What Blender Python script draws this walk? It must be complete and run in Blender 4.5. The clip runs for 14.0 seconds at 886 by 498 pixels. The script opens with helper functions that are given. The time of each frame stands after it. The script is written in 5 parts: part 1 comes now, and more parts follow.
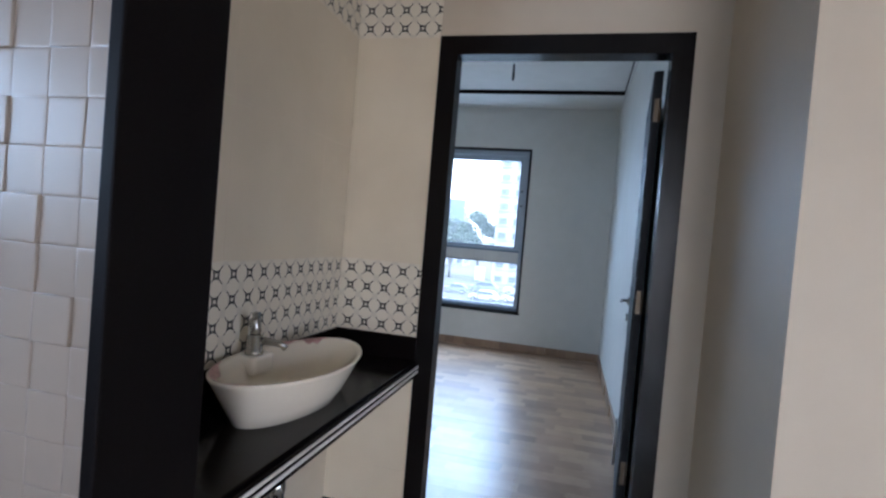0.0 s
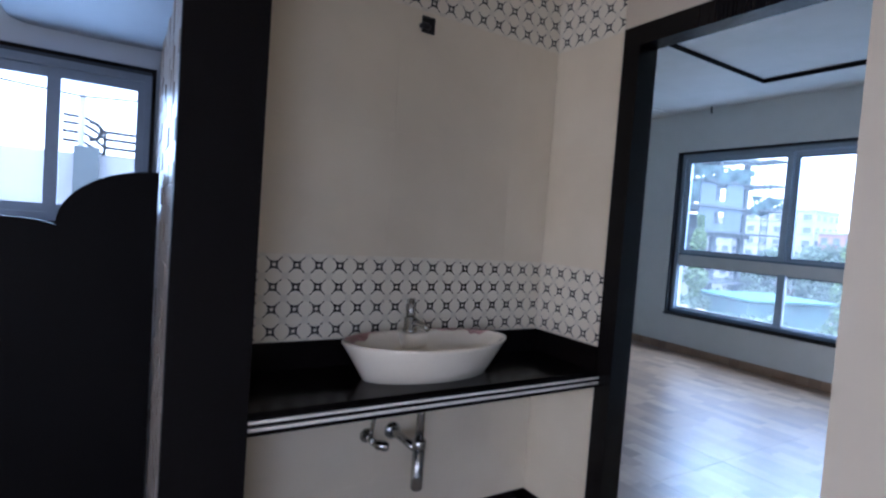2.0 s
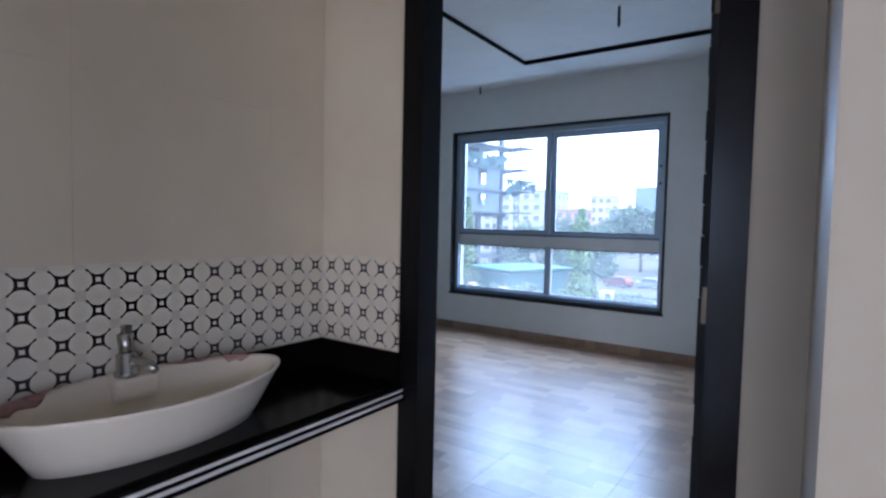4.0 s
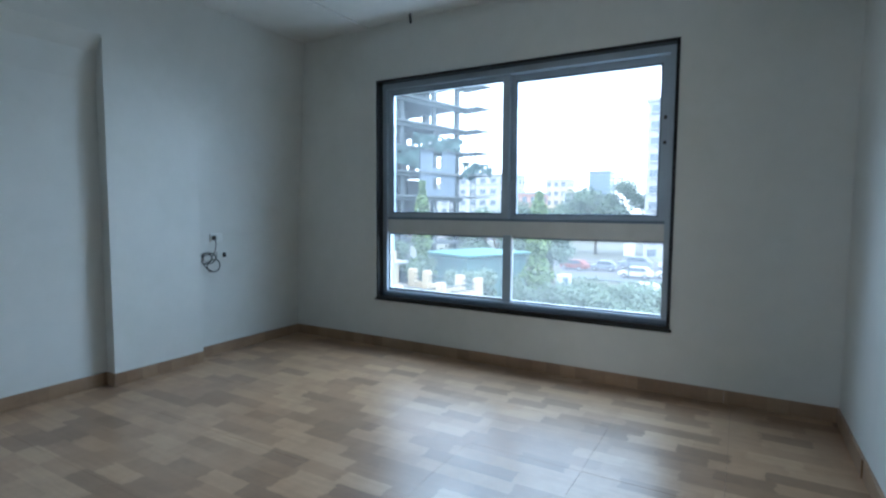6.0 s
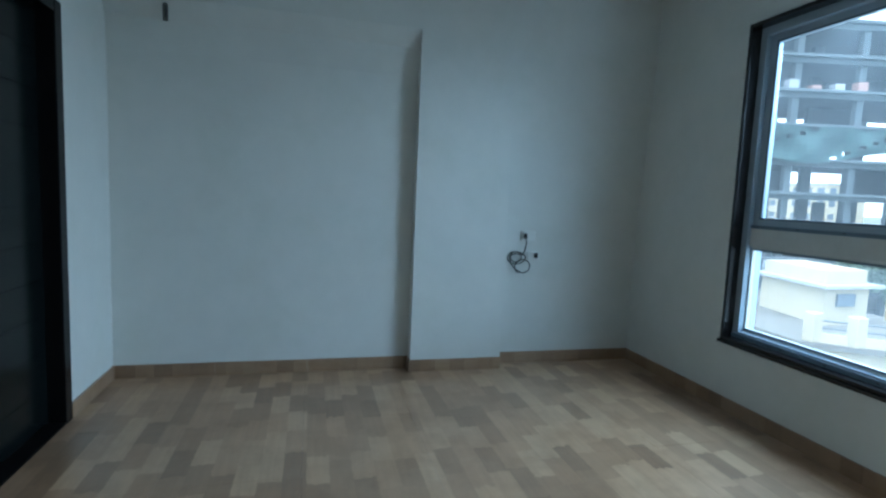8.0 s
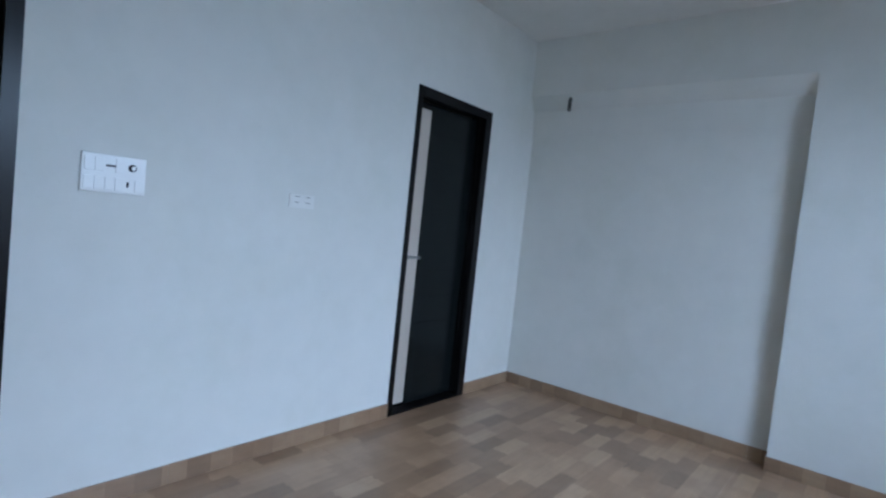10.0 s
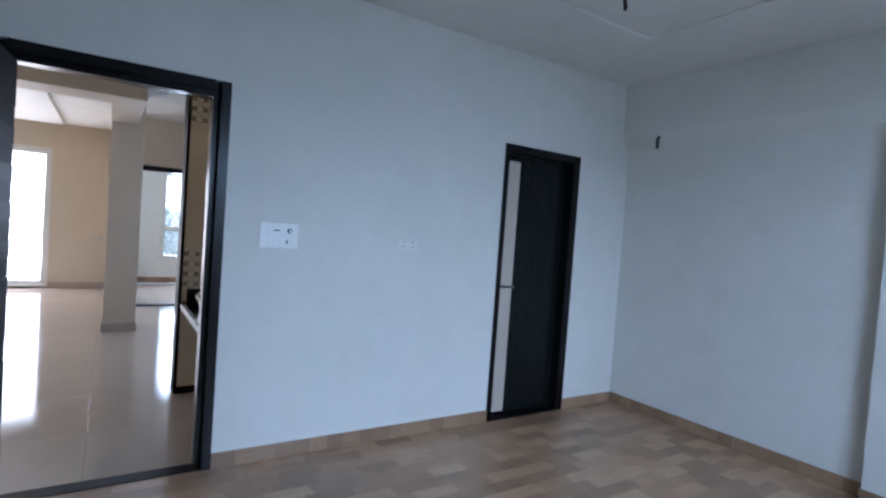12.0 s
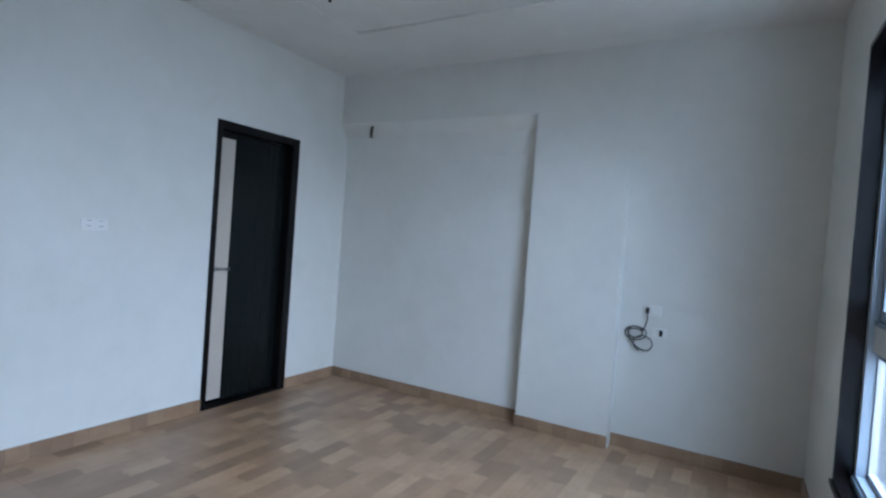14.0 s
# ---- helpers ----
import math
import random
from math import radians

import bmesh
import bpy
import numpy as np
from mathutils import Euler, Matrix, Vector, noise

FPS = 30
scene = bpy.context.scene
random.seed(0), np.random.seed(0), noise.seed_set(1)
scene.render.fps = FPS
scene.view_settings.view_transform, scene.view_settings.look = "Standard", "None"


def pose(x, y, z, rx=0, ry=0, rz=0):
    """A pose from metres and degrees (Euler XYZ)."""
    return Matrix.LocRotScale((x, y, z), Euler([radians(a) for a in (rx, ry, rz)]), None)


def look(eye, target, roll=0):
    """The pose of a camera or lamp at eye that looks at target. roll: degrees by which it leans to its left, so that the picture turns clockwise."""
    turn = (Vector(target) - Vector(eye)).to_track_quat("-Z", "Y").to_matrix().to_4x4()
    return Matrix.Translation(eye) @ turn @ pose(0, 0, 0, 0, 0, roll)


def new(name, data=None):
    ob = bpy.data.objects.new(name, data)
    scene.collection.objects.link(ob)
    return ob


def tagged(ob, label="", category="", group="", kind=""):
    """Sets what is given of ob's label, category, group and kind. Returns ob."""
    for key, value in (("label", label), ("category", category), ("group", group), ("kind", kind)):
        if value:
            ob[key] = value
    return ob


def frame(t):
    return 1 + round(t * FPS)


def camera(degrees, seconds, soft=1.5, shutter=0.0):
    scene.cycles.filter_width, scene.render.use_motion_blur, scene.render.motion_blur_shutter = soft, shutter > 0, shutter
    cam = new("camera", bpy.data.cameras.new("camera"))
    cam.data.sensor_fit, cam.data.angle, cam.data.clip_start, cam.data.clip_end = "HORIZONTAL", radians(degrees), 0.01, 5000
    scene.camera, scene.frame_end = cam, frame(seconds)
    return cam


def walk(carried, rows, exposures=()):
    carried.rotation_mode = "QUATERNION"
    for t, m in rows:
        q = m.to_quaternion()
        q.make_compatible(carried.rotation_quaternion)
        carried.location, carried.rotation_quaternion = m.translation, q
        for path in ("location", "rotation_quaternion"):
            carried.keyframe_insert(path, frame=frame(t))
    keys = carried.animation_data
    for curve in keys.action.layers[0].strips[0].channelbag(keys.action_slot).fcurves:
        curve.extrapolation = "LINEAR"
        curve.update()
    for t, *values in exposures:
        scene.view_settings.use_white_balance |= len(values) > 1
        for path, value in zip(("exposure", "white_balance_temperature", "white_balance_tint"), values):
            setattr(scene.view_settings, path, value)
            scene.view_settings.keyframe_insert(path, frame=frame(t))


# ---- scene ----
cam = camera(80.6, 14.0, soft=2.4)
PATH = [
    (0, (-0.545, 0.737, 1.279), (1.391, 1.233, 1.229), 4.8),
    (0.5, (-0.287, 0.521, 1.24), (1.439, 1.53, 1.156), 5.8),
    (1, (-0.181, 0.239, 1.215), (1.238, 1.64, 1.062), 6.9),
    (1.5, (-0.118, 0.015, 1.266), (1.072, 1.615, 1.111), 5.4),
    (2, (-0.075, -0.128, 1.285), (0.98, 1.569, 1.197), 4.2),
    (2.5, (-0.036, -0.235, 1.258), (0.961, 1.498, 1.191), 4.5),
    (3, (-0.027, -0.13, 1.238), (1.144, 1.489, 1.169), 3.9),
    (3.5, (0.032, 0.081, 1.249), (1.505, 1.432, 1.173), 2.8),
    (3.7, (0.105, 0.14, 1.269), (1.669, 1.383, 1.19), 2.0),
    (5.8, (1.77, 0.939, 1.265), (3.535, 1.869, 1.12), 0.3),
    (6, (1.826, 0.93, 1.238), (3.553, 1.927, 1.089), 0.4),
    (6.5, (2.042, 0.992, 1.233), (3.636, 2.192, 1.08), 0.3),
    (7, (2.375, 0.987, 1.278), (3.669, 2.504, 1.124), 1.4),
    (7.5, (2.715, 1.014, 1.293), (3.642, 2.775, 1.094), 1.9),
    (8, (3.059, 1.084, 1.263), (3.552, 3.013, 1.063), 2.5),
    (8.5, (3.369, 1.189, 1.27), (3.317, 3.181, 1.107), 4.7),
    (9, (3.683, 1.176, 1.272), (3.113, 3.088, 1.138), 6.2),
    (9.2, (3.77, 1.123, 1.257), (3.052, 2.985, 1.137), 6.4),
    (11.3, (4.73, 0.91, 1.388), (3.015, 1.935, 1.306), 4.2),
    (11.5, (4.796, 0.903, 1.407), (3.078, 1.923, 1.329), 4.2),
    (12, (4.943, 0.859, 1.424), (3.262, 1.94, 1.36), 4.1),
    (12.5, (5.036, 0.822, 1.421), (3.442, 2.03, 1.361), 4.5),
    (13, (5.072, 0.832, 1.403), (3.599, 2.184, 1.37), 4.1),
    (13.5, (5.118, 0.871, 1.381), (3.835, 2.406, 1.362), 3.7),
    (14, (5.172, 0.908, 1.384), (4.181, 2.644, 1.344), 4.2),
]
EXPOSURE = [(0, 2.44, 5090, 16), (0.5, 2.4, 4880, 17), (1.5, 2.2, 4640, 21), (2.5, 2.26, 4900, 18), (3.5, 2.19, 4800, 21), (6, 2.12, 5260, 9), (7, 1.82, 5080, 7), (7.5, 1.63, 4960, 0), (8, 2.0, 4960, 1), (8.5, 2.5, 5220, 14), (9, 2.52, 5220, 17), (11.5, 2.27, 5180, 18), (13, 2.32, 5040, 21), (14, 2.48, 5400, 18)]
walk(cam, [(t, look(eye, target, roll)) for t, eye, target, roll in PATH], EXPOSURE)

# ---- world, sun, window light and an added hall fill ----
world = bpy.data.worlds.new("world")
scene.world = world
world.use_nodes = True
wn = world.node_tree.nodes
sky = wn.new("ShaderNodeTexSky")
sky.sky_type = "NISHITA"
sky.sun_disc = False
sky.sun_elevation, sky.sun_rotation = radians(62), radians(240)
sky.dust_density, sky.air_density = 3.0, 1.0
haze = wn.new("ShaderNodeMix")
haze.data_type = "RGBA"
haze.inputs[0].default_value, haze.inputs[7].default_value = 0.55, (9.5, 9.7, 9.9, 1)
world.node_tree.links.new(sky.outputs[0], haze.inputs[6])
world.node_tree.links.new(haze.outputs[2], wn["Background"].inputs[0])
wn["Background"].inputs[1].default_value = 0.15

sun = new("sun", bpy.data.lights.new("sun", "SUN"))
sun.data.energy, sun.data.angle, sun.data.color = 0.6, radians(20), (1.0, 0.96, 0.9)
sun.matrix_world = look((0, 0, 30), (13.8, 8.0, 0))


def area_lamp(name, eye, target, w, h, watts, colour):
    lamp = new(name, bpy.data.lights.new(name, "AREA"))
    lamp.data.shape, lamp.data.size, lamp.data.size_y = "RECTANGLE", w, h
    lamp.data.energy, lamp.data.color = watts, colour
    lamp.matrix_world = look(eye, target)
    return lamp


area_lamp("bedroom_window_light", (6.7, 2.57, 2.68), (3.7, 2.57, 0.45), 3.4, 2.0, 59, (0.66, 0.855, 1.0))
area_lamp("bedroom_ground_light", (6.4, 2.57, 0.1), (4.2, 2.57, 3.0), 2.4, 1.0, 6, (0.74, 0.9, 1.0))
area_lamp("hall_door_light", (-6.66, -1.2, 1.2), (0, -1.0, 0.8), 2.7, 2.1, 27, (1.0, 0.855, 0.69))
# added fill lamp for the niche; no hall window is known here
area_lamp("hall_fill_light", (-2.3, -4.1, 1.5), (-0.5, 0, 1.0), 2.2, 1.8, 5, (1.0, 0.88, 0.74))
area_lamp("kitchen_window_light", (-0.8, 3.3, 1.57), (-0.9, 0, 1.2), 1.5, 0.8, 6, (0.70, 0.87, 1.0))
area_lamp("further_room_light", (-7.5, 2.45, 1.5), (-5, 2.4, 0.6), 1.0, 1.6, 24, (0.9, 0.96, 1.0))


# ---- materials ----
def nodes_of(name):
    m = bpy.data.materials.new(name)
    m.use_nodes = True
    nt = m.node_tree
    return m, nt, nt.nodes["Principled BSDF"]


def add(nt, kind, **values):
    n = nt.nodes.new(kind)
    for k, v in values.items():
        n.inputs[k.replace("_", " ")].default_value = v
    return n


def coords(nt):
    return nt.nodes.new("ShaderNodeTexCoord").outputs["Object"]


def ramp(nt, fac, stops):
    r = nt.nodes.new("ShaderNodeValToRGB")
    while len(r.color_ramp.elements) < len(stops):
        r.color_ramp.elements.new(0.5)
    for e, (p, c) in zip(r.color_ramp.elements, stops):
        e.position, e.color = p, (*c, 1)
    nt.links.new(fac, r.inputs[0])
    return r.outputs[0]


def math_node(nt, op, a, b=0.0, c=0.0):
    n = nt.nodes.new("ShaderNodeMath")
    n.operation = op
    for i, v in enumerate((a, b, c)):
        if isinstance(v, (int, float)):
            n.inputs[i].default_value = v
        else:
            nt.links.new(v, n.inputs[i])
    return n.outputs[0]


def mix(nt, fac, a, b, blend="MIX"):
    n = nt.nodes.new("ShaderNodeMix")
    n.data_type, n.blend_type = "RGBA", blend
    for i, v in ((0, fac), (6, a), (7, b)):
        if isinstance(v, (int, float)):
            n.inputs[i].default_value = v
        elif isinstance(v, tuple):
            n.inputs[i].default_value = (*v, 1)
        else:
            nt.links.new(v, n.inputs[i])
    return n.outputs[2]


def noise_of(nt, vec, scale, detail=3.0, rough=0.55):
    n = add(nt, "ShaderNodeTexNoise", Scale=scale, Detail=detail, Roughness=rough)
    nt.links.new(vec, n.inputs["Vector"])
    return n.outputs[0]


def bump(nt, b, height, strength, distance):
    n = add(nt, "ShaderNodeBump", Strength=strength, Distance=distance)
    nt.links.new(height, n.inputs["Height"])
    nt.links.new(n.outputs[0], b.inputs["Normal"])


def plain(name, colour, rough=0.5, metal=0.0, vary=0.12, scale=3.0, fine=60.0, relief=0.05, depth=0.002):
    """A surface with broad and fine variation of tone, and fine relief."""
    m, nt, b = nodes_of(name)
    v = coords(nt)
    broad, grain = noise_of(nt, v, scale, 4), noise_of(nt, v, fine, 2)
    lo, hi = tuple(c * (1 - vary) for c in colour), tuple(min(1, c * (1 + vary)) for c in colour)
    both = math_node(nt, "ADD", math_node(nt, "MULTIPLY", broad, 0.7), math_node(nt, "MULTIPLY", grain, 0.3))
    nt.links.new(ramp(nt, both, [(0.3, lo), (0.7, hi)]), b.inputs["Base Color"])
    b.inputs["Roughness"].default_value, b.inputs["Metallic"].default_value = rough, metal
    if relief:
        bump(nt, b, grain, relief, depth)
    return m


def wall_paint(name, colour, damp=0.0):
    """Emulsion over putty: roller stipple, trowel waves and faint patches."""
    m, nt, b = nodes_of(name)
    v = coords(nt)
    broad, mid, grain = noise_of(nt, v, 0.9, 4), noise_of(nt, v, 7, 4), noise_of(nt, v, 220, 2)
    tone = math_node(nt, "ADD", math_node(nt, "MULTIPLY", broad, 0.6), math_node(nt, "MULTIPLY", mid, 0.4))
    base = ramp(nt, tone, [(0.3, tuple(c * 0.90 for c in colour)), (0.7, colour)])
    if damp:
        patch = ramp(nt, noise_of(nt, v, 1.7, 6, 0.68), [(0.48, (0, 0, 0)), (0.72, (damp,) * 3)])
        base = mix(nt, patch, base, tuple(c * k for c, k in zip(colour, (0.66, 0.70, 0.58))))
    nt.links.new(base, b.inputs["Base Color"])
    b.inputs["Roughness"].default_value = 0.6
    h = math_node(nt, "ADD", math_node(nt, "MULTIPLY", mid, 1.0), math_node(nt, "MULTIPLY", grain, 0.12))
    bump(nt, b, h, 0.25, 0.006)
    return m


def stave_tile(name, along):
    """Glazed tile printed with short wooden staves, which run along x or y."""
    m, nt, b = nodes_of(name)
    geo = nt.nodes.new("ShaderNodeNewGeometry").outputs["Position"]
    sep = nt.nodes.new("ShaderNodeSeparateXYZ")
    nt.links.new(geo, sep.inputs[0])
    x, y, z = sep.outputs
    u, w = {"y": (y, x), "x": (x, z), "yz": (y, z)}[along]
    if along == "y":
        wob = math_node(nt, "SUBTRACT", noise_of(nt, geo, 26, 3), 0.5)
        u, w = math_node(nt, "MULTIPLY_ADD", wob, 0.07, u), math_node(nt, "MULTIPLY_ADD", wob, 0.016, w)
    else:
        w = math_node(nt, "ADD", w, 0.011)
    wide, long = (0.102, 0.245) if along == "y" else (0.13, 0.11)
    row = math_node(nt, "FLOOR", math_node(nt, "DIVIDE", w, wide))
    jog = nt.nodes.new("ShaderNodeTexWhiteNoise")
    jog.noise_dimensions = "1D"
    nt.links.new(row, jog.inputs["W"])
    su = math_node(nt, "ADD", math_node(nt, "DIVIDE", u, long), math_node(nt, "MULTIPLY", jog.outputs[0], 7.0))
    col = math_node(nt, "FLOOR", su)
    comb = nt.nodes.new("ShaderNodeCombineXYZ")
    nt.links.new(row, comb.inputs[0])
    nt.links.new(col, comb.inputs[1])
    cell = nt.nodes.new("ShaderNodeTexWhiteNoise")
    cell.noise_dimensions = "2D"
    nt.links.new(comb.outputs[0], cell.inputs["Vector"])
    skirting_shade = 1.0 if along == "y" else 0.78  # skirting's shade is painted in: the same print, darkened
    tone = ramp(nt, cell.outputs[0], [(p, tuple(c * skirting_shade for c in col3)) for p, col3 in [(0.0, (0.235, 0.128, 0.064)), (0.35, (0.365, 0.211, 0.113)), (0.7, (0.445, 0.270, 0.148)), (1.0, (0.51, 0.328, 0.188))]])
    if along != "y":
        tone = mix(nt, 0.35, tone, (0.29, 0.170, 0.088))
    grainv = nt.nodes.new("ShaderNodeCombineXYZ")
    nt.links.new(math_node(nt, "MULTIPLY", u, 2.5), grainv.inputs[0])
    nt.links.new(math_node(nt, "MULTIPLY", w, 45.0), grainv.inputs[1])
    nt.links.new(math_node(nt, "MULTIPLY", cell.outputs[0], 20.0), grainv.inputs[2])
    grain = noise_of(nt, grainv.outputs[0], 1.0, 5, 0.6)
    tone = mix(nt, 0.4, tone, ramp(nt, grain, [(0.25, (0.5, 0.46, 0.43)), (0.75, (1, 1, 1))]), "MULTIPLY")
    dust_veil = noise_of(nt, geo, 1.6, 5, 0.6)
    tone = mix(nt, math_node(nt, "MULTIPLY", dust_veil, 0.3), tone, (0.42, 0.36, 0.27))
    scuff = ramp(nt, noise_of(nt, geo, 5.5, 6, 0.66), [(0.34, (0.70, 0.66, 0.62)), (0.58, (1, 1, 1))])
    tone = mix(nt, 0.5, tone, scuff, "MULTIPLY")
    nt.links.new(tone, b.inputs["Base Color"])
    b.inputs["Roughness"].default_value = 0.32
    b.inputs["Specular IOR Level"].default_value = 0.62
    bump(nt, b, grain, 0.08, 0.003)
    return m


def glossy_tile(name, colour, rough=0.12, spec=0.5):
    """Polished vitrified tile with faint clouding, tone varying from tile to tile."""
    m, nt, b = nodes_of(name)
    v = coords(nt)
    info = nt.nodes.new("ShaderNodeObjectInfo")
    cloud = noise_of(nt, v, 2.4, 5, 0.6)
    t = math_node(nt, "ADD", math_node(nt, "MULTIPLY", cloud, 0.8), math_node(nt, "MULTIPLY", info.outputs["Random"], 0.2))
    nt.links.new(ramp(nt, t, [(0.25, tuple(c * 0.9 for c in colour)), (0.75, colour)]), b.inputs["Base Color"])
    nt.links.new(ramp(nt, noise_of(nt, v, 1.1, 4), [(0.3, (rough,) * 3), (0.8, (rough + 0.09,) * 3)]), b.inputs["Roughness"])
    b.inputs["Specular IOR Level"].default_value = spec
    bump(nt, b, noise_of(nt, v, 5, 2), 0.02, 0.004)
    return m


def granite(name, rough=0.1, spec=0.13):
    m, nt, b = nodes_of(name)
    v = coords(nt)
    fleck = noise_of(nt, v, 260, 2)
    nt.links.new(ramp(nt, fleck, [(0.5, (0.0045, 0.0034, 0.0034)), (0.78, (0.007, 0.0055, 0.0055))]), b.inputs["Base Color"])
    nt.links.new(ramp(nt, noise_of(nt, v, 4, 4), [(0.3, (rough,) * 3), (0.8, (rough + 0.14,) * 3)]), b.inputs["Roughness"])
    b.inputs["Specular IOR Level"].default_value = spec
    return m


def star_tile(name, across):
    """Cream glazed tile printed with rows of four-pointed stars between faint circles; plain between the bands."""
    m, nt, b = nodes_of(name)
    geo = nt.nodes.new("ShaderNodeNewGeometry").outputs["Position"]
    sep = nt.nodes.new("ShaderNodeSeparateXYZ")
    nt.links.new(geo, sep.inputs[0])
    s, z = sep.outputs["X" if across == "x" else "Y"], sep.outputs["Z"]
    pitch = 0.0835
    off = 0.363 if across == "x" else 1.696
    base = math_node(nt, "ADD", 0.813, math_node(nt, "MULTIPLY", math_node(nt, "GREATER_THAN", z, 1.6), 1.339))
    fu = math_node(nt, "SUBTRACT", math_node(nt, "FRACT", math_node(nt, "DIVIDE", math_node(nt, "SUBTRACT", s, off), pitch)), 0.5)
    fv = math_node(nt, "SUBTRACT", math_node(nt, "FRACT", math_node(nt, "DIVIDE", math_node(nt, "SUBTRACT", z, base), 0.0825)), 0.5)
    au, av = math_node(nt, "ABSOLUTE", fu), math_node(nt, "ABSOLUTE", fv)

    def dist(cu, cv):
        du, dv = math_node(nt, "SUBTRACT", au, cu), math_node(nt, "SUBTRACT", av, cv)
        return math_node(nt, "SQRT", math_node(nt, "ADD", math_node(nt, "MULTIPLY", du, du), math_node(nt, "MULTIPLY", dv, dv)))

    near = math_node(nt, "MINIMUM", dist(0.5, 0.0), dist(0.0, 0.5))
    line = math_node(nt, "MULTIPLY", math_node(nt, "GREATER_THAN", near, 0.334), math_node(nt, "LESS_THAN", near, 0.43))
    star = math_node(nt, "MULTIPLY", line, math_node(nt, "LESS_THAN", math_node(nt, "MAXIMUM", au, av), 0.352))
    ring = math_node(nt, "MULTIPLY", math_node(nt, "GREATER_THAN", near, 0.345), math_node(nt, "GREATER_THAN", math_node(nt, "MAXIMUM", au, av), 0.31))
    low = math_node(nt, "MULTIPLY", math_node(nt, "GREATER_THAN", z, 0.813), math_node(nt, "LESS_THAN", z, 1.143))
    high = math_node(nt, "MULTIPLY", math_node(nt, "GREATER_THAN", z, 2.152), math_node(nt, "LESS_THAN", z, 2.482))
    band = math_node(nt, "ADD", low, high)
    cloud = noise_of(nt, geo, 3, 4)
    field = ramp(nt, cloud, [(0.3, (0.65, 0.565, 0.42)), (0.7, (0.71, 0.625, 0.472))])
    field = mix(nt, math_node(nt, "MULTIPLY", band, 0.5), field, (0.73, 0.685, 0.58))
    field = mix(nt, math_node(nt, "MULTIPLY", math_node(nt, "MULTIPLY", ring, band), 0.22), field, (0.35, 0.33, 0.30))
    nt.links.new(mix(nt, math_node(nt, "MULTIPLY", star, band), field, (0.018, 0.016, 0.018)), b.inputs["Base Color"])
    nt.links.new(ramp(nt, noise_of(nt, geo, 9, 5), [(0.3, (0.30,) * 3), (0.8, (0.36,) * 3)]), b.inputs["Roughness"])
    bump(nt, b, noise_of(nt, geo, 3, 2), 0.02, 0.004)
    return m


def laminate(name, colour, rough):
    """Dark wood-grain laminate, grain upright."""
    m, nt, b = nodes_of(name)
    mp = nt.nodes.new("ShaderNodeMapping")
    mp.inputs["Scale"].default_value = (90, 90, 2.0)
    nt.links.new(coords(nt), mp.inputs["Vector"])
    g = noise_of(nt, mp.outputs[0], 1.0, 4, 0.6)
    nt.links.new(ramp(nt, g, [(0.3, tuple(c * 0.9 for c in colour)), (0.7, tuple(c * 1.1 for c in colour))]), b.inputs["Base Color"])
    b.inputs["Roughness"].default_value = rough
    bump(nt, b, g, 0.002, 0.0006)
    b.inputs["Specular IOR Level"].default_value = 0.2
    return m


def leaf_mat(name, a, c):
    m, nt, b = nodes_of(name)
    isl = nt.nodes.new("ShaderNodeNewGeometry").outputs["Random Per Island"]
    nt.links.new(ramp(nt, isl, [(0.0, a), (1.0, c)]), b.inputs["Base Color"])
    b.inputs["Roughness"].default_value = 0.6
    return m


def glass_mat(name, veil=0.04):
    """Thin pane: see-through with a faint mirror gloss and a translucent veil that puts outdoor haze into the glass."""
    m, nt, b = nodes_of(name)
    nt.nodes.remove(b)
    clear, gloss, both, fres = (nt.nodes.new(k) for k in ("ShaderNodeBsdfTransparent", "ShaderNodeBsdfGlossy", "ShaderNodeMixShader", "ShaderNodeFresnel"))
    gloss.inputs["Roughness"].default_value = 0.02
    fres.inputs["IOR"].default_value = 1.35
    clear.inputs["Color"].default_value = (0.95, 0.97, 0.96, 1)
    nt.links.new(fres.outputs[0], both.inputs[0])
    nt.links.new(clear.outputs[0], both.inputs[1])
    nt.links.new(gloss.outputs[0], both.inputs[2])
    # white translucent share pales the view, as haze and glare outside would
    dust_veil, scatter = nt.nodes.new("ShaderNodeMixShader"), nt.nodes.new("ShaderNodeBsdfTranslucent")
    scatter.inputs["Color"].default_value = (0.9, 0.92, 0.93, 1)
    streak = noise_of(nt, coords(nt), 2.5, 4)
    nt.links.new(ramp(nt, streak, [(0.25, (veil * 0.7,) * 3), (0.75, (veil * 1.3,) * 3)]), dust_veil.inputs[0])
    nt.links.new(both.outputs[0], dust_veil.inputs[1])
    nt.links.new(scatter.outputs[0], dust_veil.inputs[2])
    nt.links.new(dust_veil.outputs[0], nt.nodes["Material Output"].inputs["Surface"])
    return m


PAINT = wall_paint("bedroom_wall_paint", (0.70, 0.695, 0.65), 0.2)
# blue-grey colour puts the cool glare and backlit shade into this wall
KITCHEN = wall_paint("kitchen_backlit_paint", (0.38, 0.43, 0.50))
CREAM = wall_paint("hall_wall_paint", (0.575, 0.497, 0.378))
WHITE = wall_paint("ceiling_paint", (0.75, 0.745, 0.71), 0.25)
STAVE_Y = stave_tile("stave_floor_tile", "y")
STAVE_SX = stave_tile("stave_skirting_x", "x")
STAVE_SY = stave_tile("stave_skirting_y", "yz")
HALL_TILE = glossy_tile("hall_floor_tile", (0.43, 0.365, 0.30), 0.06, 0.6)
EMBOSS = glossy_tile("embossed_tile", (0.30, 0.25, 0.205), 0.3, 0.3)
GRANITE = granite("black_granite")
GRANITE_SILL = granite("polished_granite_sill", 0.14, 0.5)
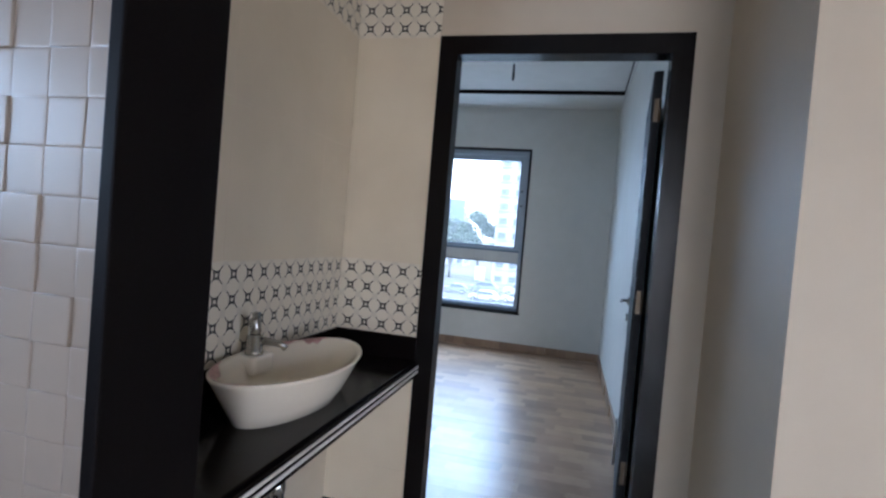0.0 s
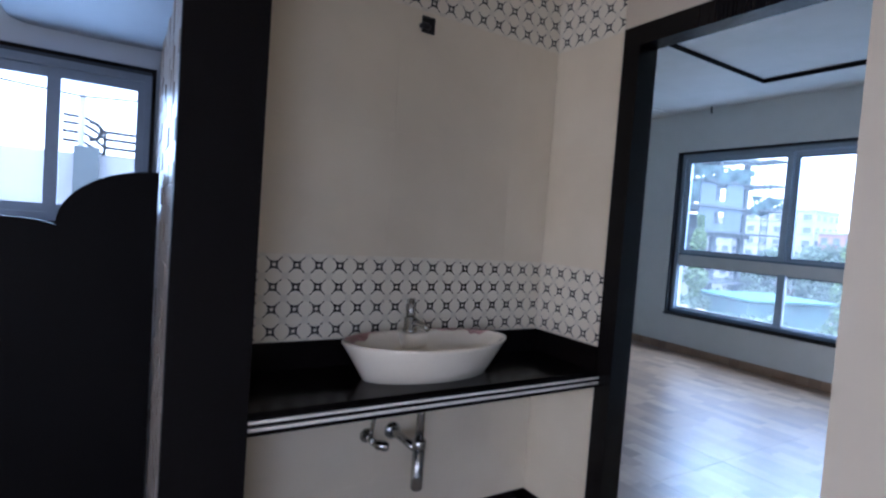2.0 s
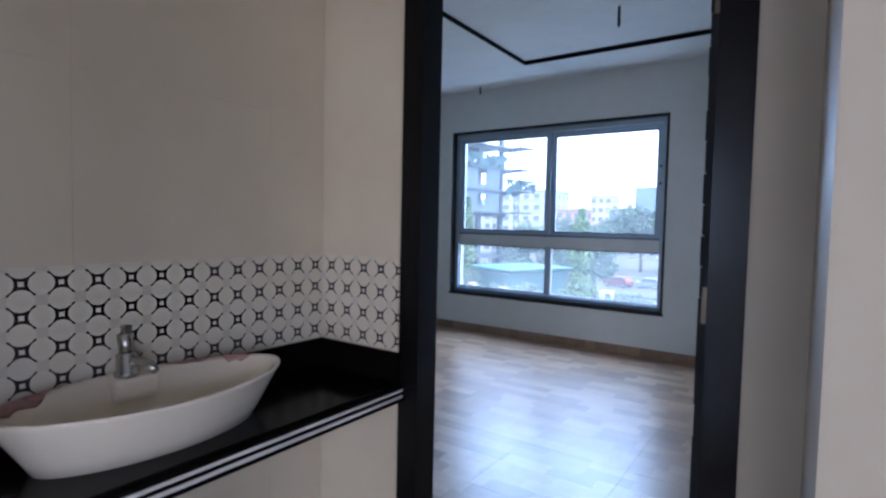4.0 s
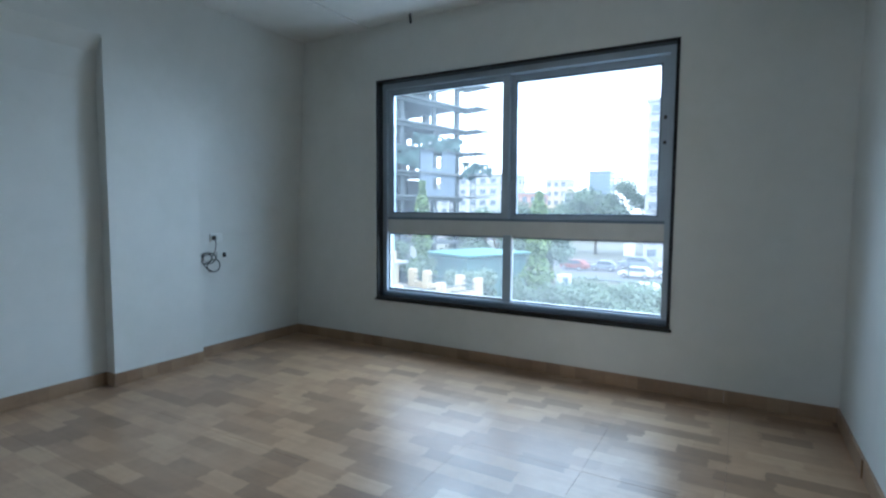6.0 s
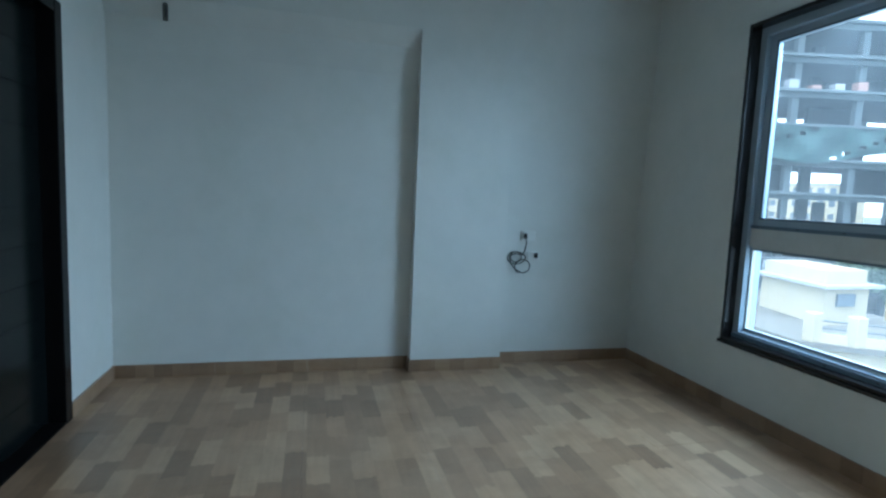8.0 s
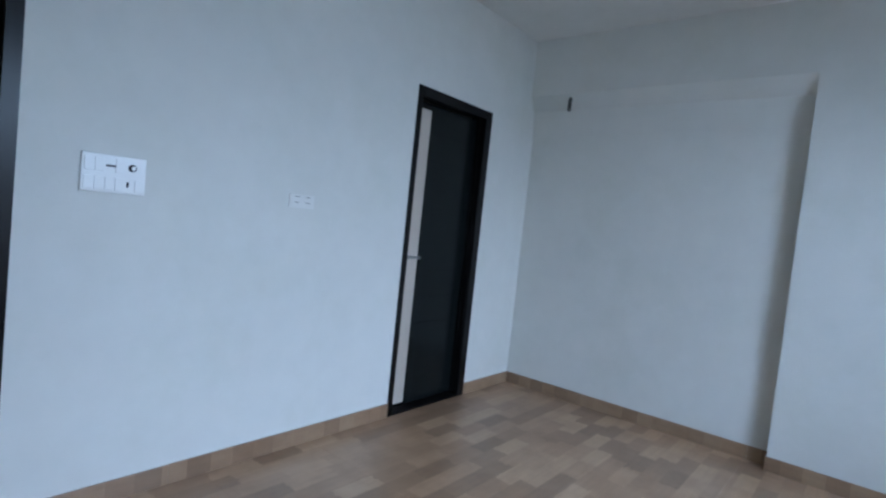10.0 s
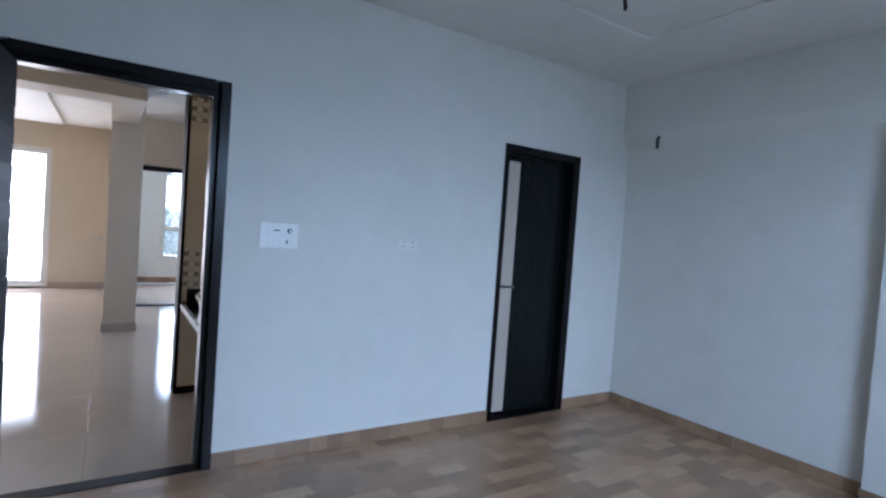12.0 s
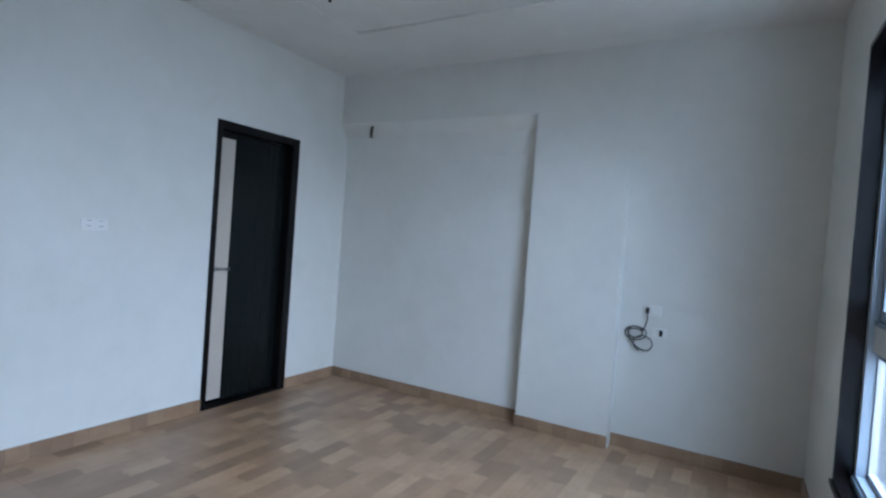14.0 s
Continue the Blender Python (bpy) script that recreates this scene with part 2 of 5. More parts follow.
GRANITE_DULL = granite("black_granite_honed", 0.5, 0.09)
STAR_X = star_tile("star_tile_back", "x")
STAR_Y = star_tile("star_tile_side", "y")
DARKWOOD = laminate("dark_laminate", (0.007, 0.006, 0.006), 0.26)
DARKGLOSS = laminate("dark_gloss_laminate", (0.006, 0.008, 0.008), 0.22)
DARKSATIN = laminate("dark_satin_laminate", (0.009, 0.010, 0.011), 0.55)
DARKMATT = laminate("dark_matt_laminate", (0.012, 0.012, 0.013), 0.6)
BEIGE = plain("beige_laminate", (0.50, 0.44, 0.37), 0.35, vary=0.06)
ALU = plain("grey_coated_aluminium", (0.36, 0.42, 0.48), 0.38, 0.2, vary=0.08, scale=6)
ALU_PALE = plain("pale_coated_aluminium", (0.60, 0.60, 0.57), 0.4, 0.1, vary=0.08, scale=6)
CHROME = plain("chrome", (0.45, 0.445, 0.42), 0.26, 1.0, vary=0.08, scale=20, relief=0)
STEEL = plain("brushed_steel", (0.45, 0.44, 0.42), 0.3, 1.0, vary=0.1, scale=20)
BRASS = plain("dull_brass", (0.16, 0.12, 0.08), 0.45, 0.8, vary=0.15, scale=20)
CERAMIC = plain("white_ceramic", (0.80, 0.72, 0.58), 0.10, vary=0.03, relief=0)
PINK = plain("pink_smear", (0.62, 0.38, 0.33), 0.3, vary=0.2, scale=30)
STRIP = plain("white_inlay", (0.70, 0.67, 0.62), 0.25, vary=0.05)
PLASTIC_DULL = plain("dull_white_plastic", (0.72, 0.715, 0.68), 0.4, vary=0.03, relief=0)
PLASTIC = plain("white_switch_plastic", (0.80, 0.80, 0.78), 0.3, vary=0.03, relief=0)
CONDUIT = plain("grey_brown_conduit", (0.11, 0.105, 0.09), 0.6)
BLACK = plain("black_plastic", (0.015, 0.015, 0.016), 0.45, vary=0.2)
GLASS = glass_mat("window_glass", 0.024)
GLASS_HAZY = glass_mat("hazy_lower_glass", 0.036)
GLASS_CLEAR = glass_mat("clean_glass", 0.003)
# balcony panes: white glare from outside is put into the glass
GLASS_GLARE = glass_mat("glare_veiled_glass", 0.3)


# ---- mesh helpers ----
def box(bm, lo, hi, bevel=0.0):
    lo, hi = Vector(lo), Vector(hi)
    g = bmesh.ops.create_cube(bm, size=1.0, matrix=Matrix.Translation((lo + hi) / 2) @ Matrix.Diagonal((*(hi - lo), 1)))
    if bevel:
        edges = {e for v in g["verts"] for e in v.link_edges}
        bmesh.ops.bevel(bm, geom=list(edges), offset=bevel, segments=2, affect="EDGES", profile=0.6)
    return bm


def tube(bm, points, radius, sides=10, caps=True):
    """A round bar through points; radius is one number or one for each point."""
    pts = [Vector(p) for p in points]
    radii = radius if isinstance(radius, (list, tuple)) else [radius] * len(pts)
    rings = []
    side = None
    for i, p in enumerate(pts):
        d = (pts[min(i + 1, len(pts) - 1)] - pts[max(i - 1, 0)]).normalized()
        side = d.orthogonal().normalized() if side is None else (side - d * side.dot(d)).normalized()
        other = d.cross(side)
        rings.append([bm.verts.new(p + (side * math.cos(a) + other * math.sin(a)) * radii[i]) for a in [2 * math.pi * k / sides for k in range(sides)]])
    for a, b in zip(rings, rings[1:]):
        for k in range(sides):
            bm.faces.new((a[k], a[(k + 1) % sides], b[(k + 1) % sides], b[k])).smooth = True
    if caps:
        bm.faces.new(rings[0][::-1])
        bm.faces.new(rings[-1])
    return bm


def prism(bm, outline, axis, lo, hi):
    """An outline of (a, b) pairs pushed along an axis from lo to hi."""
    def at(a, b, c):
        return {"x": (c, a, b), "y": (a, c, b), "z": (a, b, c)}[axis]
    low = [bm.verts.new(at(a, b, lo)) for a, b in outline]
    high = [bm.verts.new(at(a, b, hi)) for a, b in outline]
    bm.faces.new(low)
    bm.faces.new(high[::-1])
    n = len(outline)
    for i in range(n):
        bm.faces.new((low[i], high[i], high[(i + 1) % n], low[(i + 1) % n]))
    bmesh.ops.recalc_face_normals(bm, faces=bm.faces[:])
    return bm


def mesh_of(name, bm, material):
    me = bpy.data.meshes.new(name)
    bm.to_mesh(me)
    bm.free()
    me.materials.append(material)
    return me


def solid(name, bm, material, label="", category="", kind="", group=""):
    return tagged(new(name, mesh_of(name, bm, material)), label, category, group, kind)


def part(name, bm, material, parent, label=""):
    ob = new(name, mesh_of(name, bm, material))
    ob.parent = parent
    return tagged(ob, label)


def thing(name, at, label, category, group="", kind=""):
    ob = new(name)
    ob.empty_display_size = 0.1
    ob.location = at
    bpy.context.view_layer.update()
    return tagged(ob, label, category, group, kind)


def part_at(name, bm, material, parent, label=""):
    """A part whose mesh is given in world places, under an Empty that stands elsewhere."""
    bmesh.ops.translate(bm, vec=-Vector(parent.location), verts=bm.verts[:])
    return part(name, bm, material, parent, label)


def wall_boxes(axis, t0, t1, lo, hi, z0, z1, holes):
    """Wall from t0 to t1 across its thickness and lo to hi along it, with holes (a, b, za, zb) right through."""
    bm = bmesh.new()

    def put(a, b, c, d):
        if b - a > 1e-4 and d - c > 1e-4:
            box(bm, (t0, a, c) if axis == "x" else (a, t0, c), (t1, b, d) if axis == "x" else (b, t1, d))
    at = lo
    for a, b, c, d in sorted(holes):
        put(at, a, z0, z1)
        put(a, b, z0, c)
        put(a, b, d, z1)
        at = b
    put(at, hi, z0, z1)
    return bm


def structure(name, bm, material, label, category="wall"):
    return solid(name, bm, material, label, category, "structure")


# ---- bedroom: walls, ceiling ----
XW, XE, YS, YN = 1.84, 5.60, 0.357, 4.79
XH = 1.702
CEIL = 2.84
bm = wall_boxes("x", XH + 0.002, XW, 0.13, 5.0, -0.06, 3.1, [(0.357, 1.40, -0.06, 2.16), (3.35, 4.150, -0.06, 2.13)])
structure("wall_west", bm, PAINT, "pale painted bedroom wall with two door openings")
bm = wall_boxes("x", XE, 5.82, 0.13, 5.0, -0.03, 3.1, [(1.340, 3.797, 0.442, 2.365)])
structure("wall_east", bm, PAINT, "pale painted wall with a wide window opening")
structure("wall_south", prism(bmesh.new(), [(XW, 0.13), (XE, 0.13), (XE, YS + 0.045), (XW, YS)], "z", -0.03, 3.1), PAINT, "pale painted plain bedroom wall")
bm = box(bmesh.new(), (XW, YN, -0.03), (XE, 5.0, 3.1))
structure("wall_north", bm, PAINT, "pale painted bedroom wall behind a shallow pier")
bm = box(bmesh.new(), (3.766, 4.671, 0), (4.45, YN, 2.38))
box(bm, (XW, 4.671, 2.38), (4.45, YN, 3.1))
prism(bm, [(YN, -0.01), (YN - 0.004, -0.01), (YN - 0.010, 1.0), (4.70, 2.05), (4.674, 2.40), (4.671, 3.1), (YN, 3.1)], "x", 4.45, XE)
structure("pier_and_beam", bm, PAINT, "shallow painted pier under a flush beam on the wall", "pier")
structure("recess_lining", prism(bmesh.new(), [(4.765, 0.0), (YN, 0.0), (YN, 2.38), (4.6715, 2.38), (4.742, 2.27), (4.764, 2.08)], "x", XW, 3.766), PAINT, "painted back of the shallow wall recess", "wall")

# ceiling: main sheet with a raised tray edged in black, and two lower bands
TX0, TX1, TY0, TY1 = 3.3, 5.02, 0.41, 2.585
bm = bmesh.new()
box(bm, (XW, YS, CEIL), (TX0, 4.674, CEIL + 0.05))
box(bm, (TX1, YS, CEIL), (XE, 4.674, CEIL + 0.05))
box(bm, (TX0, YS, CEIL), (TX1, TY0, CEIL + 0.05))
box(bm, (TX0, TY1, CEIL), (TX1, 4.674, CEIL + 0.05))
box(bm, (XW, YS, CEIL + 0.043), (XE, 4.674, CEIL + 0.2))
structure("ceiling", bm, WHITE, "white false ceiling with a black-edged tray", "ceiling")
bm = box(bmesh.new(), (XW, YS, CEIL - 0.016), (2.63, 3.885, CEIL - 0.001), 0.003)
box(bm, (XW, 3.885, CEIL - 0.016), (XE, 4.674, CEIL - 0.001), 0.003)
structure("ceiling_band", bm, WHITE, "lower white ceiling band along two bedroom walls", "ceiling")
bm = bmesh.new()
for lo, hi in (((TX0, TY1 - 0.004, CEIL + 0.003), (TX1, TY1 + 0.01, CEIL + 0.043)), ((TX1 - 0.004, TY0, CEIL + 0.003), (TX1 + 0.01, TY1 - 0.004, CEIL + 0.043)),
               ((TX0 - 0.01, TY0, CEIL + 0.003), (TX0 + 0.004, TY1 - 0.004, CEIL + 0.043)), ((TX0 + 0.004, TY0 - 0.01, CEIL + 0.003), (TX1 - 0.004, TY0 + 0.004, CEIL + 0.043))):
    box(bm, lo, hi)
structure("trim", bm, GRANITE_DULL, "black edge strip round the ceiling tray", "trim")

# ---- hall, niche, kitchen: walls ----
HC = 2.85
structure("wall_passage_end", wall_boxes("x", XH - 0.002, XH + 0.002, 0.231, 1.402, -0.06, HC, [(0.357, 1.40, -0.06, 2.16)]), CREAM, "cream wall round the dark door frame in the passage")
structure("wall_passage_south", box(bmesh.new(), (0.882, -4.2, -0.06), (XH + 0.002, 0.231, HC)), CREAM, "cream painted wall end beside the passage")
# unseen room filled solid so that no light leaks past its door
structure("toilet_fill", box(bmesh.new(), (0.12, 1.82, -0.06), (XH, 4.9, HC)), CREAM, "solid block filling the unseen toilet room behind the basin niche")
structure("wall_kitchen_east", box(bmesh.new(), (0.087, 1.385, -0.06), (0.12, 3.05, HC)), CREAM, "wall behind the embossed tile cladding")
bm = wall_boxes("y", 3.05, 3.25, -4.3, 0.12, -0.06, HC, [(-1.75, 0.060, 1.15, 1.985)])
structure("wall_kitchen_north", bm, KITCHEN, "painted kitchen wall with a sliding window")
bm = wall_boxes("x", -4.45, -4.3, 1.15, 3.5, -0.03, HC, [(1.17, 2.25, -0.03, 2.12)])
structure("wall_hall_inner", bm, CREAM, "cream hall wall with a dark framed doorway")
structure("wall_hall_return", box(bmesh.new(), (-6.5, 1.0, -0.03), (-4.3, 1.15, HC)), CREAM, "plain cream hall wall")
bm = wall_boxes("x", -6.7, -6.5, -4.0, 1.15, -0.03, HC, [(-2.60, 0.0, -0.02, 2.40)])
structure("wall_hall_west", bm, CREAM, "cream hall wall with a tall glazed balcony door")
# invented opening, out of view, lets extra daylight into the hall
structure("wall_hall_south", wall_boxes("y", -4.2, -4.0, -6.7, 0.882, -0.03, HC, [(-3.5, -1.1, 0.5, 2.4)]), CREAM, "plain cream hall wall")
structure("column", box(bmesh.new(), (-2.77, 0.846, -0.03), (-2.43, 1.187, HC), 0.006), CREAM, "cream painted square column in the hall", "column")
structure("beam_hall", box(bmesh.new(), (-1.17, -4.0, 2.45), (-0.75, 1.12, HC), 0.004), CREAM, "cream ceiling beam across the hall", "beam")
structure("beam_column", box(bmesh.new(), (-2.43, 0.838, 2.45), (-1.17, 1.12, HC), 0.004), CREAM, "cream beam from the column to the hall beam", "beam")
bm = wall_boxes("x", -7.4, -7.2, 1.15, 3.5, -0.03, HC, [(1.76, 2.95, 0.46, 2.25)])
structure("wall_far_room", bm, PAINT, "pale wall of a further room with a window")
structure("wall_far_room_south", box(bmesh.new(), (-7.4, 1.0, -0.03), (-6.5, 1.15, HC)), PAINT, "pale side wall of a further room")
structure("wall_far_room_north", box(bmesh.new(), (-7.4, 3.5, -0.03), (-4.3, 3.6, HC)), PAINT, "pale side wall of a further room")
bm = box(bmesh.new(), (-7.4, -4.2, HC), (XH + 0.002, 5.0, HC + 0.25))
structure("ceiling_hall", bm, WHITE, "white plain hall ceiling", "ceiling")
structure("ceiling_toilet", box(bmesh.new(), (XH + 0.02, 4.9, 3.1), (5.82, 5.0, 3.2)), WHITE, "plain slab edge", "ceiling")

# ---- floors ----
structure("floor", box(bmesh.new(), (XH + 0.002, 0.13, -0.06), (5.82, 5.0, -0.012)), GRANITE_DULL, "bedding under the wood-look floor tiles", "floor")
structure("floor_hall", box(bmesh.new(), (-7.4, -4.2, -0.14), (XH + 0.002, 5.0, -0.064)), GRANITE_DULL, "bedding under the polished hall tiles", "floor")


# ---- bedroom window ----
def sash(parent, y0, y1, z0, z1, x0, x1, stile, material, glass):
    """A framed pane: four bars, a gasket line and the glass."""
    s = part_at("sash", wall_boxes("x", x0, x1, y0, y1, z0, z1, [(y0 + stile, y1 - stile, z0 + stile, z1 - stile)]), material, parent)
    g = part("pane", box(bmesh.new(), (x0 + 0.012 - parent.location.x, y0 + stile - 0.004 - parent.location.y, z0 + stile - 0.004 - parent.location.z),
                         (x0 + 0.016 - parent.location.x, y1 - stile + 0.004 - parent.location.y, z1 - stile + 0.004 - parent.location.z)), glass, s, "clear window glass")
    g.visible_shadow = False
    bead = part_at("gasket", wall_boxes("x", x0 - 0.003, x0 + 0.012, y0 + stile - 0.012, y1 - stile + 0.012, z0 + stile - 0.012, z1 - stile + 0.012,
                                        [(y0 + stile - 0.002, y1 - stile + 0.002, z0 + stile - 0.002, z1 - stile + 0.002)]), ALU_DARK, parent)
    bead.parent = s
    return s


ALU_BLUE = plain("blue_grey_aluminium", (0.16, 0.20, 0.27), 0.4, 0.2, vary=0.1, scale=6)
ALU_DARK = plain("slate_coated_aluminium", (0.14, 0.18, 0.225), 0.35, 0.2, vary=0.12, scale=6)
win = thing("window_1", (5.6, 2.57, 0.442), "wide aluminium sliding window in a black granite surround, sky outside", "window", kind="structure")
y0, y1, z0, z1 = 1.340, 3.797, 0.442, 2.365
part_at("granite_reveal", wall_boxes("x", 5.592, 5.7, y0, y1, z0, z1, [(y0 + 0.022, y1 - 0.022, z0 + 0.022, z1 - 0.022)]), GRANITE_SILL, win, "black polished granite reveal")
part_at("granite_sill", box(bmesh.new(), (5.58, y0 - 0.012, z0 - 0.018), (5.66, y1 + 0.012, z0 + 0.004), 0.004), GRANITE_SILL, win, "black granite sill nosing")
part_at("window_frame", wall_boxes("x", 5.662, 5.78, y0 + 0.022, y1 - 0.022, z0 + 0.022, z1 - 0.022, [(y0 + 0.066, y1 - 0.066, z0 + 0.062, z1 - 0.07)]), ALU, win, "grey coated aluminium outer frame")
part_at("window_track", box(bmesh.new(), (5.650, y0 + 0.025, z0 + 0.022), (5.664, y1 - 0.025, z0 + 0.05), 0.003), ALU_DARK, win)
part_at("transom", box(bmesh.new(), (5.682, y0 + 0.05, 1.040), (5.74, y1 - 0.05, 1.159), 0.006), ALU_PALE, win, "pale grey transom bar")
part_at("window_track", box(bmesh.new(), (5.678, y0 + 0.06, 1.151), (5.74, y1 - 0.06, 1.172), 0.003), ALU_DARK, win)
sash(win, 2.561, 3.734, 1.161, 2.304, 5.695, 5.725, 0.058, ALU, GLASS)
sash(win, 1.402, 2.581, 1.146, 2.304, 5.728, 5.758, 0.068, ALU, GLASS)
sash(win, 2.569, 3.762, 0.489, 1.054, 5.702, 5.73, 0.038, ALU_PALE, GLASS_HAZY)
sash(win, 1.375, 2.571, 0.479, 1.054, 5.702, 5.73, 0.038, ALU_PALE, GLASS_HAZY)
part_at("mullion", box(bmesh.new(), (5.680, 2.560, 1.172), (5.722, 2.622, 2.302), 0.003), ALU, win)
part_at("mullion", box(bmesh.new(), (5.685, 2.535, 0.500), (5.704, 2.605, 1.040), 0.003), ALU, win)
for zz in (1.88, 1.71):
    bm = box(bmesh.new(), (5.712, 1.421, zz - 0.012), (5.73, 1.441, zz + 0.012), 0.003)
    part_at("screw_cap", bm, BLACK, win, "small dark fixing")
bm = bmesh.new()
for k in range(9):
    for zz, x in ((1.163, 5.677), (0.478, 5.648)):
        yy = 1.55 + k * 0.265
        box(bm, (x, yy, zz - 0.003), (x + 0.003, yy + 0.012, zz + 0.003))
part_at("drain_slot", bm, BLACK, win, "small dark drain slots")


# ---- doors ----
def door_frame(parent, x0, x1, y0, y1, top, width, slim=0.0):
    """Two jambs and a head with a stepped rebate, proud of the wall on both sides."""
    for a, b in ((y0, y0 + width - slim), (y1 - width, y1)):
        bm = box(bmesh.new(), (x0, a, -0.02), (x1, b, top), 0.006)
        part_at("jamb", bm, DARKWOOD, parent)
    part_at("head", box(bmesh.new(), (x0, y0 + width - slim, top - width * 0.85), (x1, y1 - width, top), 0.006), DARKWOOD, parent)


def rebated_frame(parent, x0, xr, x1, y0, y1, top, width, rebate):
    """Two jambs and a head, thinner past xr where the leaf shuts into the rebate."""
    part_at("jamb", prism(bmesh.new(), [(x0, y0), (x1, y0), (x1, y0 + width - rebate), (xr, y0 + width - rebate), (xr, y0 + width), (x0, y0 + width)], "z", -0.02, top), DARKWOOD, parent)
    part_at("jamb", prism(bmesh.new(), [(x0, y1), (x1, y1), (x1, y1 - width + rebate), (xr, y1 - width + rebate), (xr, y1 - width), (x0, y1 - width)], "z", -0.02, top), DARKWOOD, parent)
    bm = prism(bmesh.new(), [(x0, top), (x1, top), (x1, top - width + rebate), (xr, top - width + rebate), (xr, top - width), (x0, top - width)], "y", y0 + width, y1 - width)
    part_at("head", bm, DARKWOOD, parent)


# main bedroom door, standing open
d1 = thing("door_1", (1.77, 0.88, 0), "dark stained door frame with its door standing open", "door", kind="structure")
rebated_frame(d1, XH - 0.008, 1.786, XW + 0.008, 0.357, 1.40, 2.16, 0.082, 0.032)
part_at("threshold", box(bmesh.new(), (1.786, 0.410, -0.06), (XW, 1.347, 0.003), 0.002), GRANITE_DULL, d1, "black granite door sill")
part_at("sill_tile", box(bmesh.new(), (XH + 0.002, 0.440, -0.06), (1.786, 1.317, -0.049)), HALL_TILE, d1, "polished beige tile in the doorway")

leaf1 = thing("door_leaf", (1.856, 0.462, 0.012), "open dark laminate door with horizontal grooved bands", "door")
W1, T1, H1 = 0.85, 0.036, 2.05
bm = box(bmesh.new(), (0, -T1 / 2, 0), (W1, T1 / 2 - 0.004, H1), 0.003)
part("core", bm, DARKMATT, leaf1, "dark stained door edge")
z = 0.0
k = 0
while z < H1 - 0.01:
    h = 0.30 if k % 2 == 0 else 0.085
    if 0.95 < z < 1.7:
        h = 0.085
    h = min(h, H1 - z)
    bm = box(bmesh.new(), (0.004, T1 / 2 - 0.004, z + 0.002), (W1 - 0.004, T1 / 2 + (0.001 if k % 2 else 0.003), z + h - 0.002), 0.001)
    part("panel", bm, DARKSATIN if k % 2 == 0 else DARKMATT, leaf1)
    z += h
    k += 1
for zz in (1.83, 1.0, 0.25):
    bm = tube(bmesh.new(), [(-0.004, -T1 / 2 + 0.004, zz), (-0.004, -T1 / 2 + 0.004, zz + 0.10)], 0.006, 8)
    box(bm, (-0.0025, -T1 / 2 + 0.006, zz), (-0.0005, T1 / 2 - 0.008, zz + 0.10))
    part("hinge", bm, BRASS, leaf1, "dull brass hinge")
hd = part("handle", tube(bmesh.new(), [(0.77, 0.02, 0.985), (0.77, 0.032, 0.985)], 0.024, 16), STEEL, leaf1, "dull steel lever handle")
part("lever", tube(bmesh.new(), [(0.77, 0.03, 0.985), (0.77, 0.064, 0.985), (0.755, 0.068, 0.985), (0.66, 0.066, 0.985)], [0.009, 0.009, 0.009, 0.007], 10), STEEL, hd)
part("lock", tube(bmesh.new(), [(0.77, 0.02, 0.89), (0.77, 0.034, 0.89)], 0.022, 16), STEEL, leaf1, "round steel lock plate")
bolt = part("tower_bolt", box(bmesh.new(), (0.755, 0.02, 0.05), (0.785, 0.026, 0.26), 0.002), STEEL, leaf1, "steel tower bolt")
part("bolt_rod", tube(bmesh.new(), [(0.77, 0.032, 0.03), (0.77, 0.032, 0.30)], 0.006, 8), STEEL, bolt)
leaf1.rotation_euler = (0, 0, radians(-4.6))

# toilet door, shut
d2 = thing("door_2", (1.77, 3.753, 0), "shut dark door with a beige upright strip in a dark frame", "door", kind="structure")
door_frame(d2, XH + 0.002, XW + 0.008, 3.35, 4.156, 2.13, 0.075, 0.030)
part_at("threshold", box(bmesh.new(), (1.71, 3.396, -0.03), (XW + 0.006, 4.081, 0.012), 0.003), GRANITE_DULL, d2, "black granite door sill")
leaf2 = thing("door_leaf", (1.752, 3.398, 0.015), "shut dark laminate toilet door with a beige strip", "door")
bm = box(bmesh.new(), (-0.016, 0, 0), (0.012, 0.682, 2.045), 0.003)
part("core", bm, DARKWOOD, leaf2)
part("strip", box(bmesh.new(), (0.012, 0.012, 0.02), (0.0155, 0.175, 2.0), 0.001), BEIGE, leaf2, "beige laminate upright strip")
for k in range(11):
    z0p = 0.01 + k * 0.185
    bm = box(bmesh.new(), (0.012, 0.180, z0p), (0.0155, 0.680, min(z0p + 0.183, 2.04)), 0.001)
    part("panel", bm, DARKGLOSS, leaf2, "dark gloss laminate panel")
pl = part("handle", tube(bmesh.new(), [(0.013, 0.055, 1.02), (0.026, 0.055, 1.02)], 0.022, 16), STEEL, leaf2, "dull steel lever handle")
part("lever", tube(bmesh.new(), [(0.02, 0.055, 1.02), (0.055, 0.055, 1.02), (0.060, 0.07, 1.02), (0.058, 0.155, 1.02)], [0.010, 0.010, 0.011, 0.009], 10), STEEL, pl)


# ---- basin niche ----
structure("niche_pillar", box(bmesh.new(), (0.037, 1.360, -0.06), (0.252, 1.385, HC), 0.004), GRANITE_DULL, "black granite facing on the pier beside the basin niche", "pillar")
structure("niche_pier", box(bmesh.new(), (0.12, 1.385, -0.06), (0.248, 1.82, HC)), CREAM, "plaster pier behind the granite facing", "pillar")
NB, NR = 1.790, 1.692
structure("niche_back", box(bmesh.new(), (0.248, NB + 0.008, -0.06), (XH, 1.82, HC)), CREAM, "plaster behind the niche tiles", "wall")
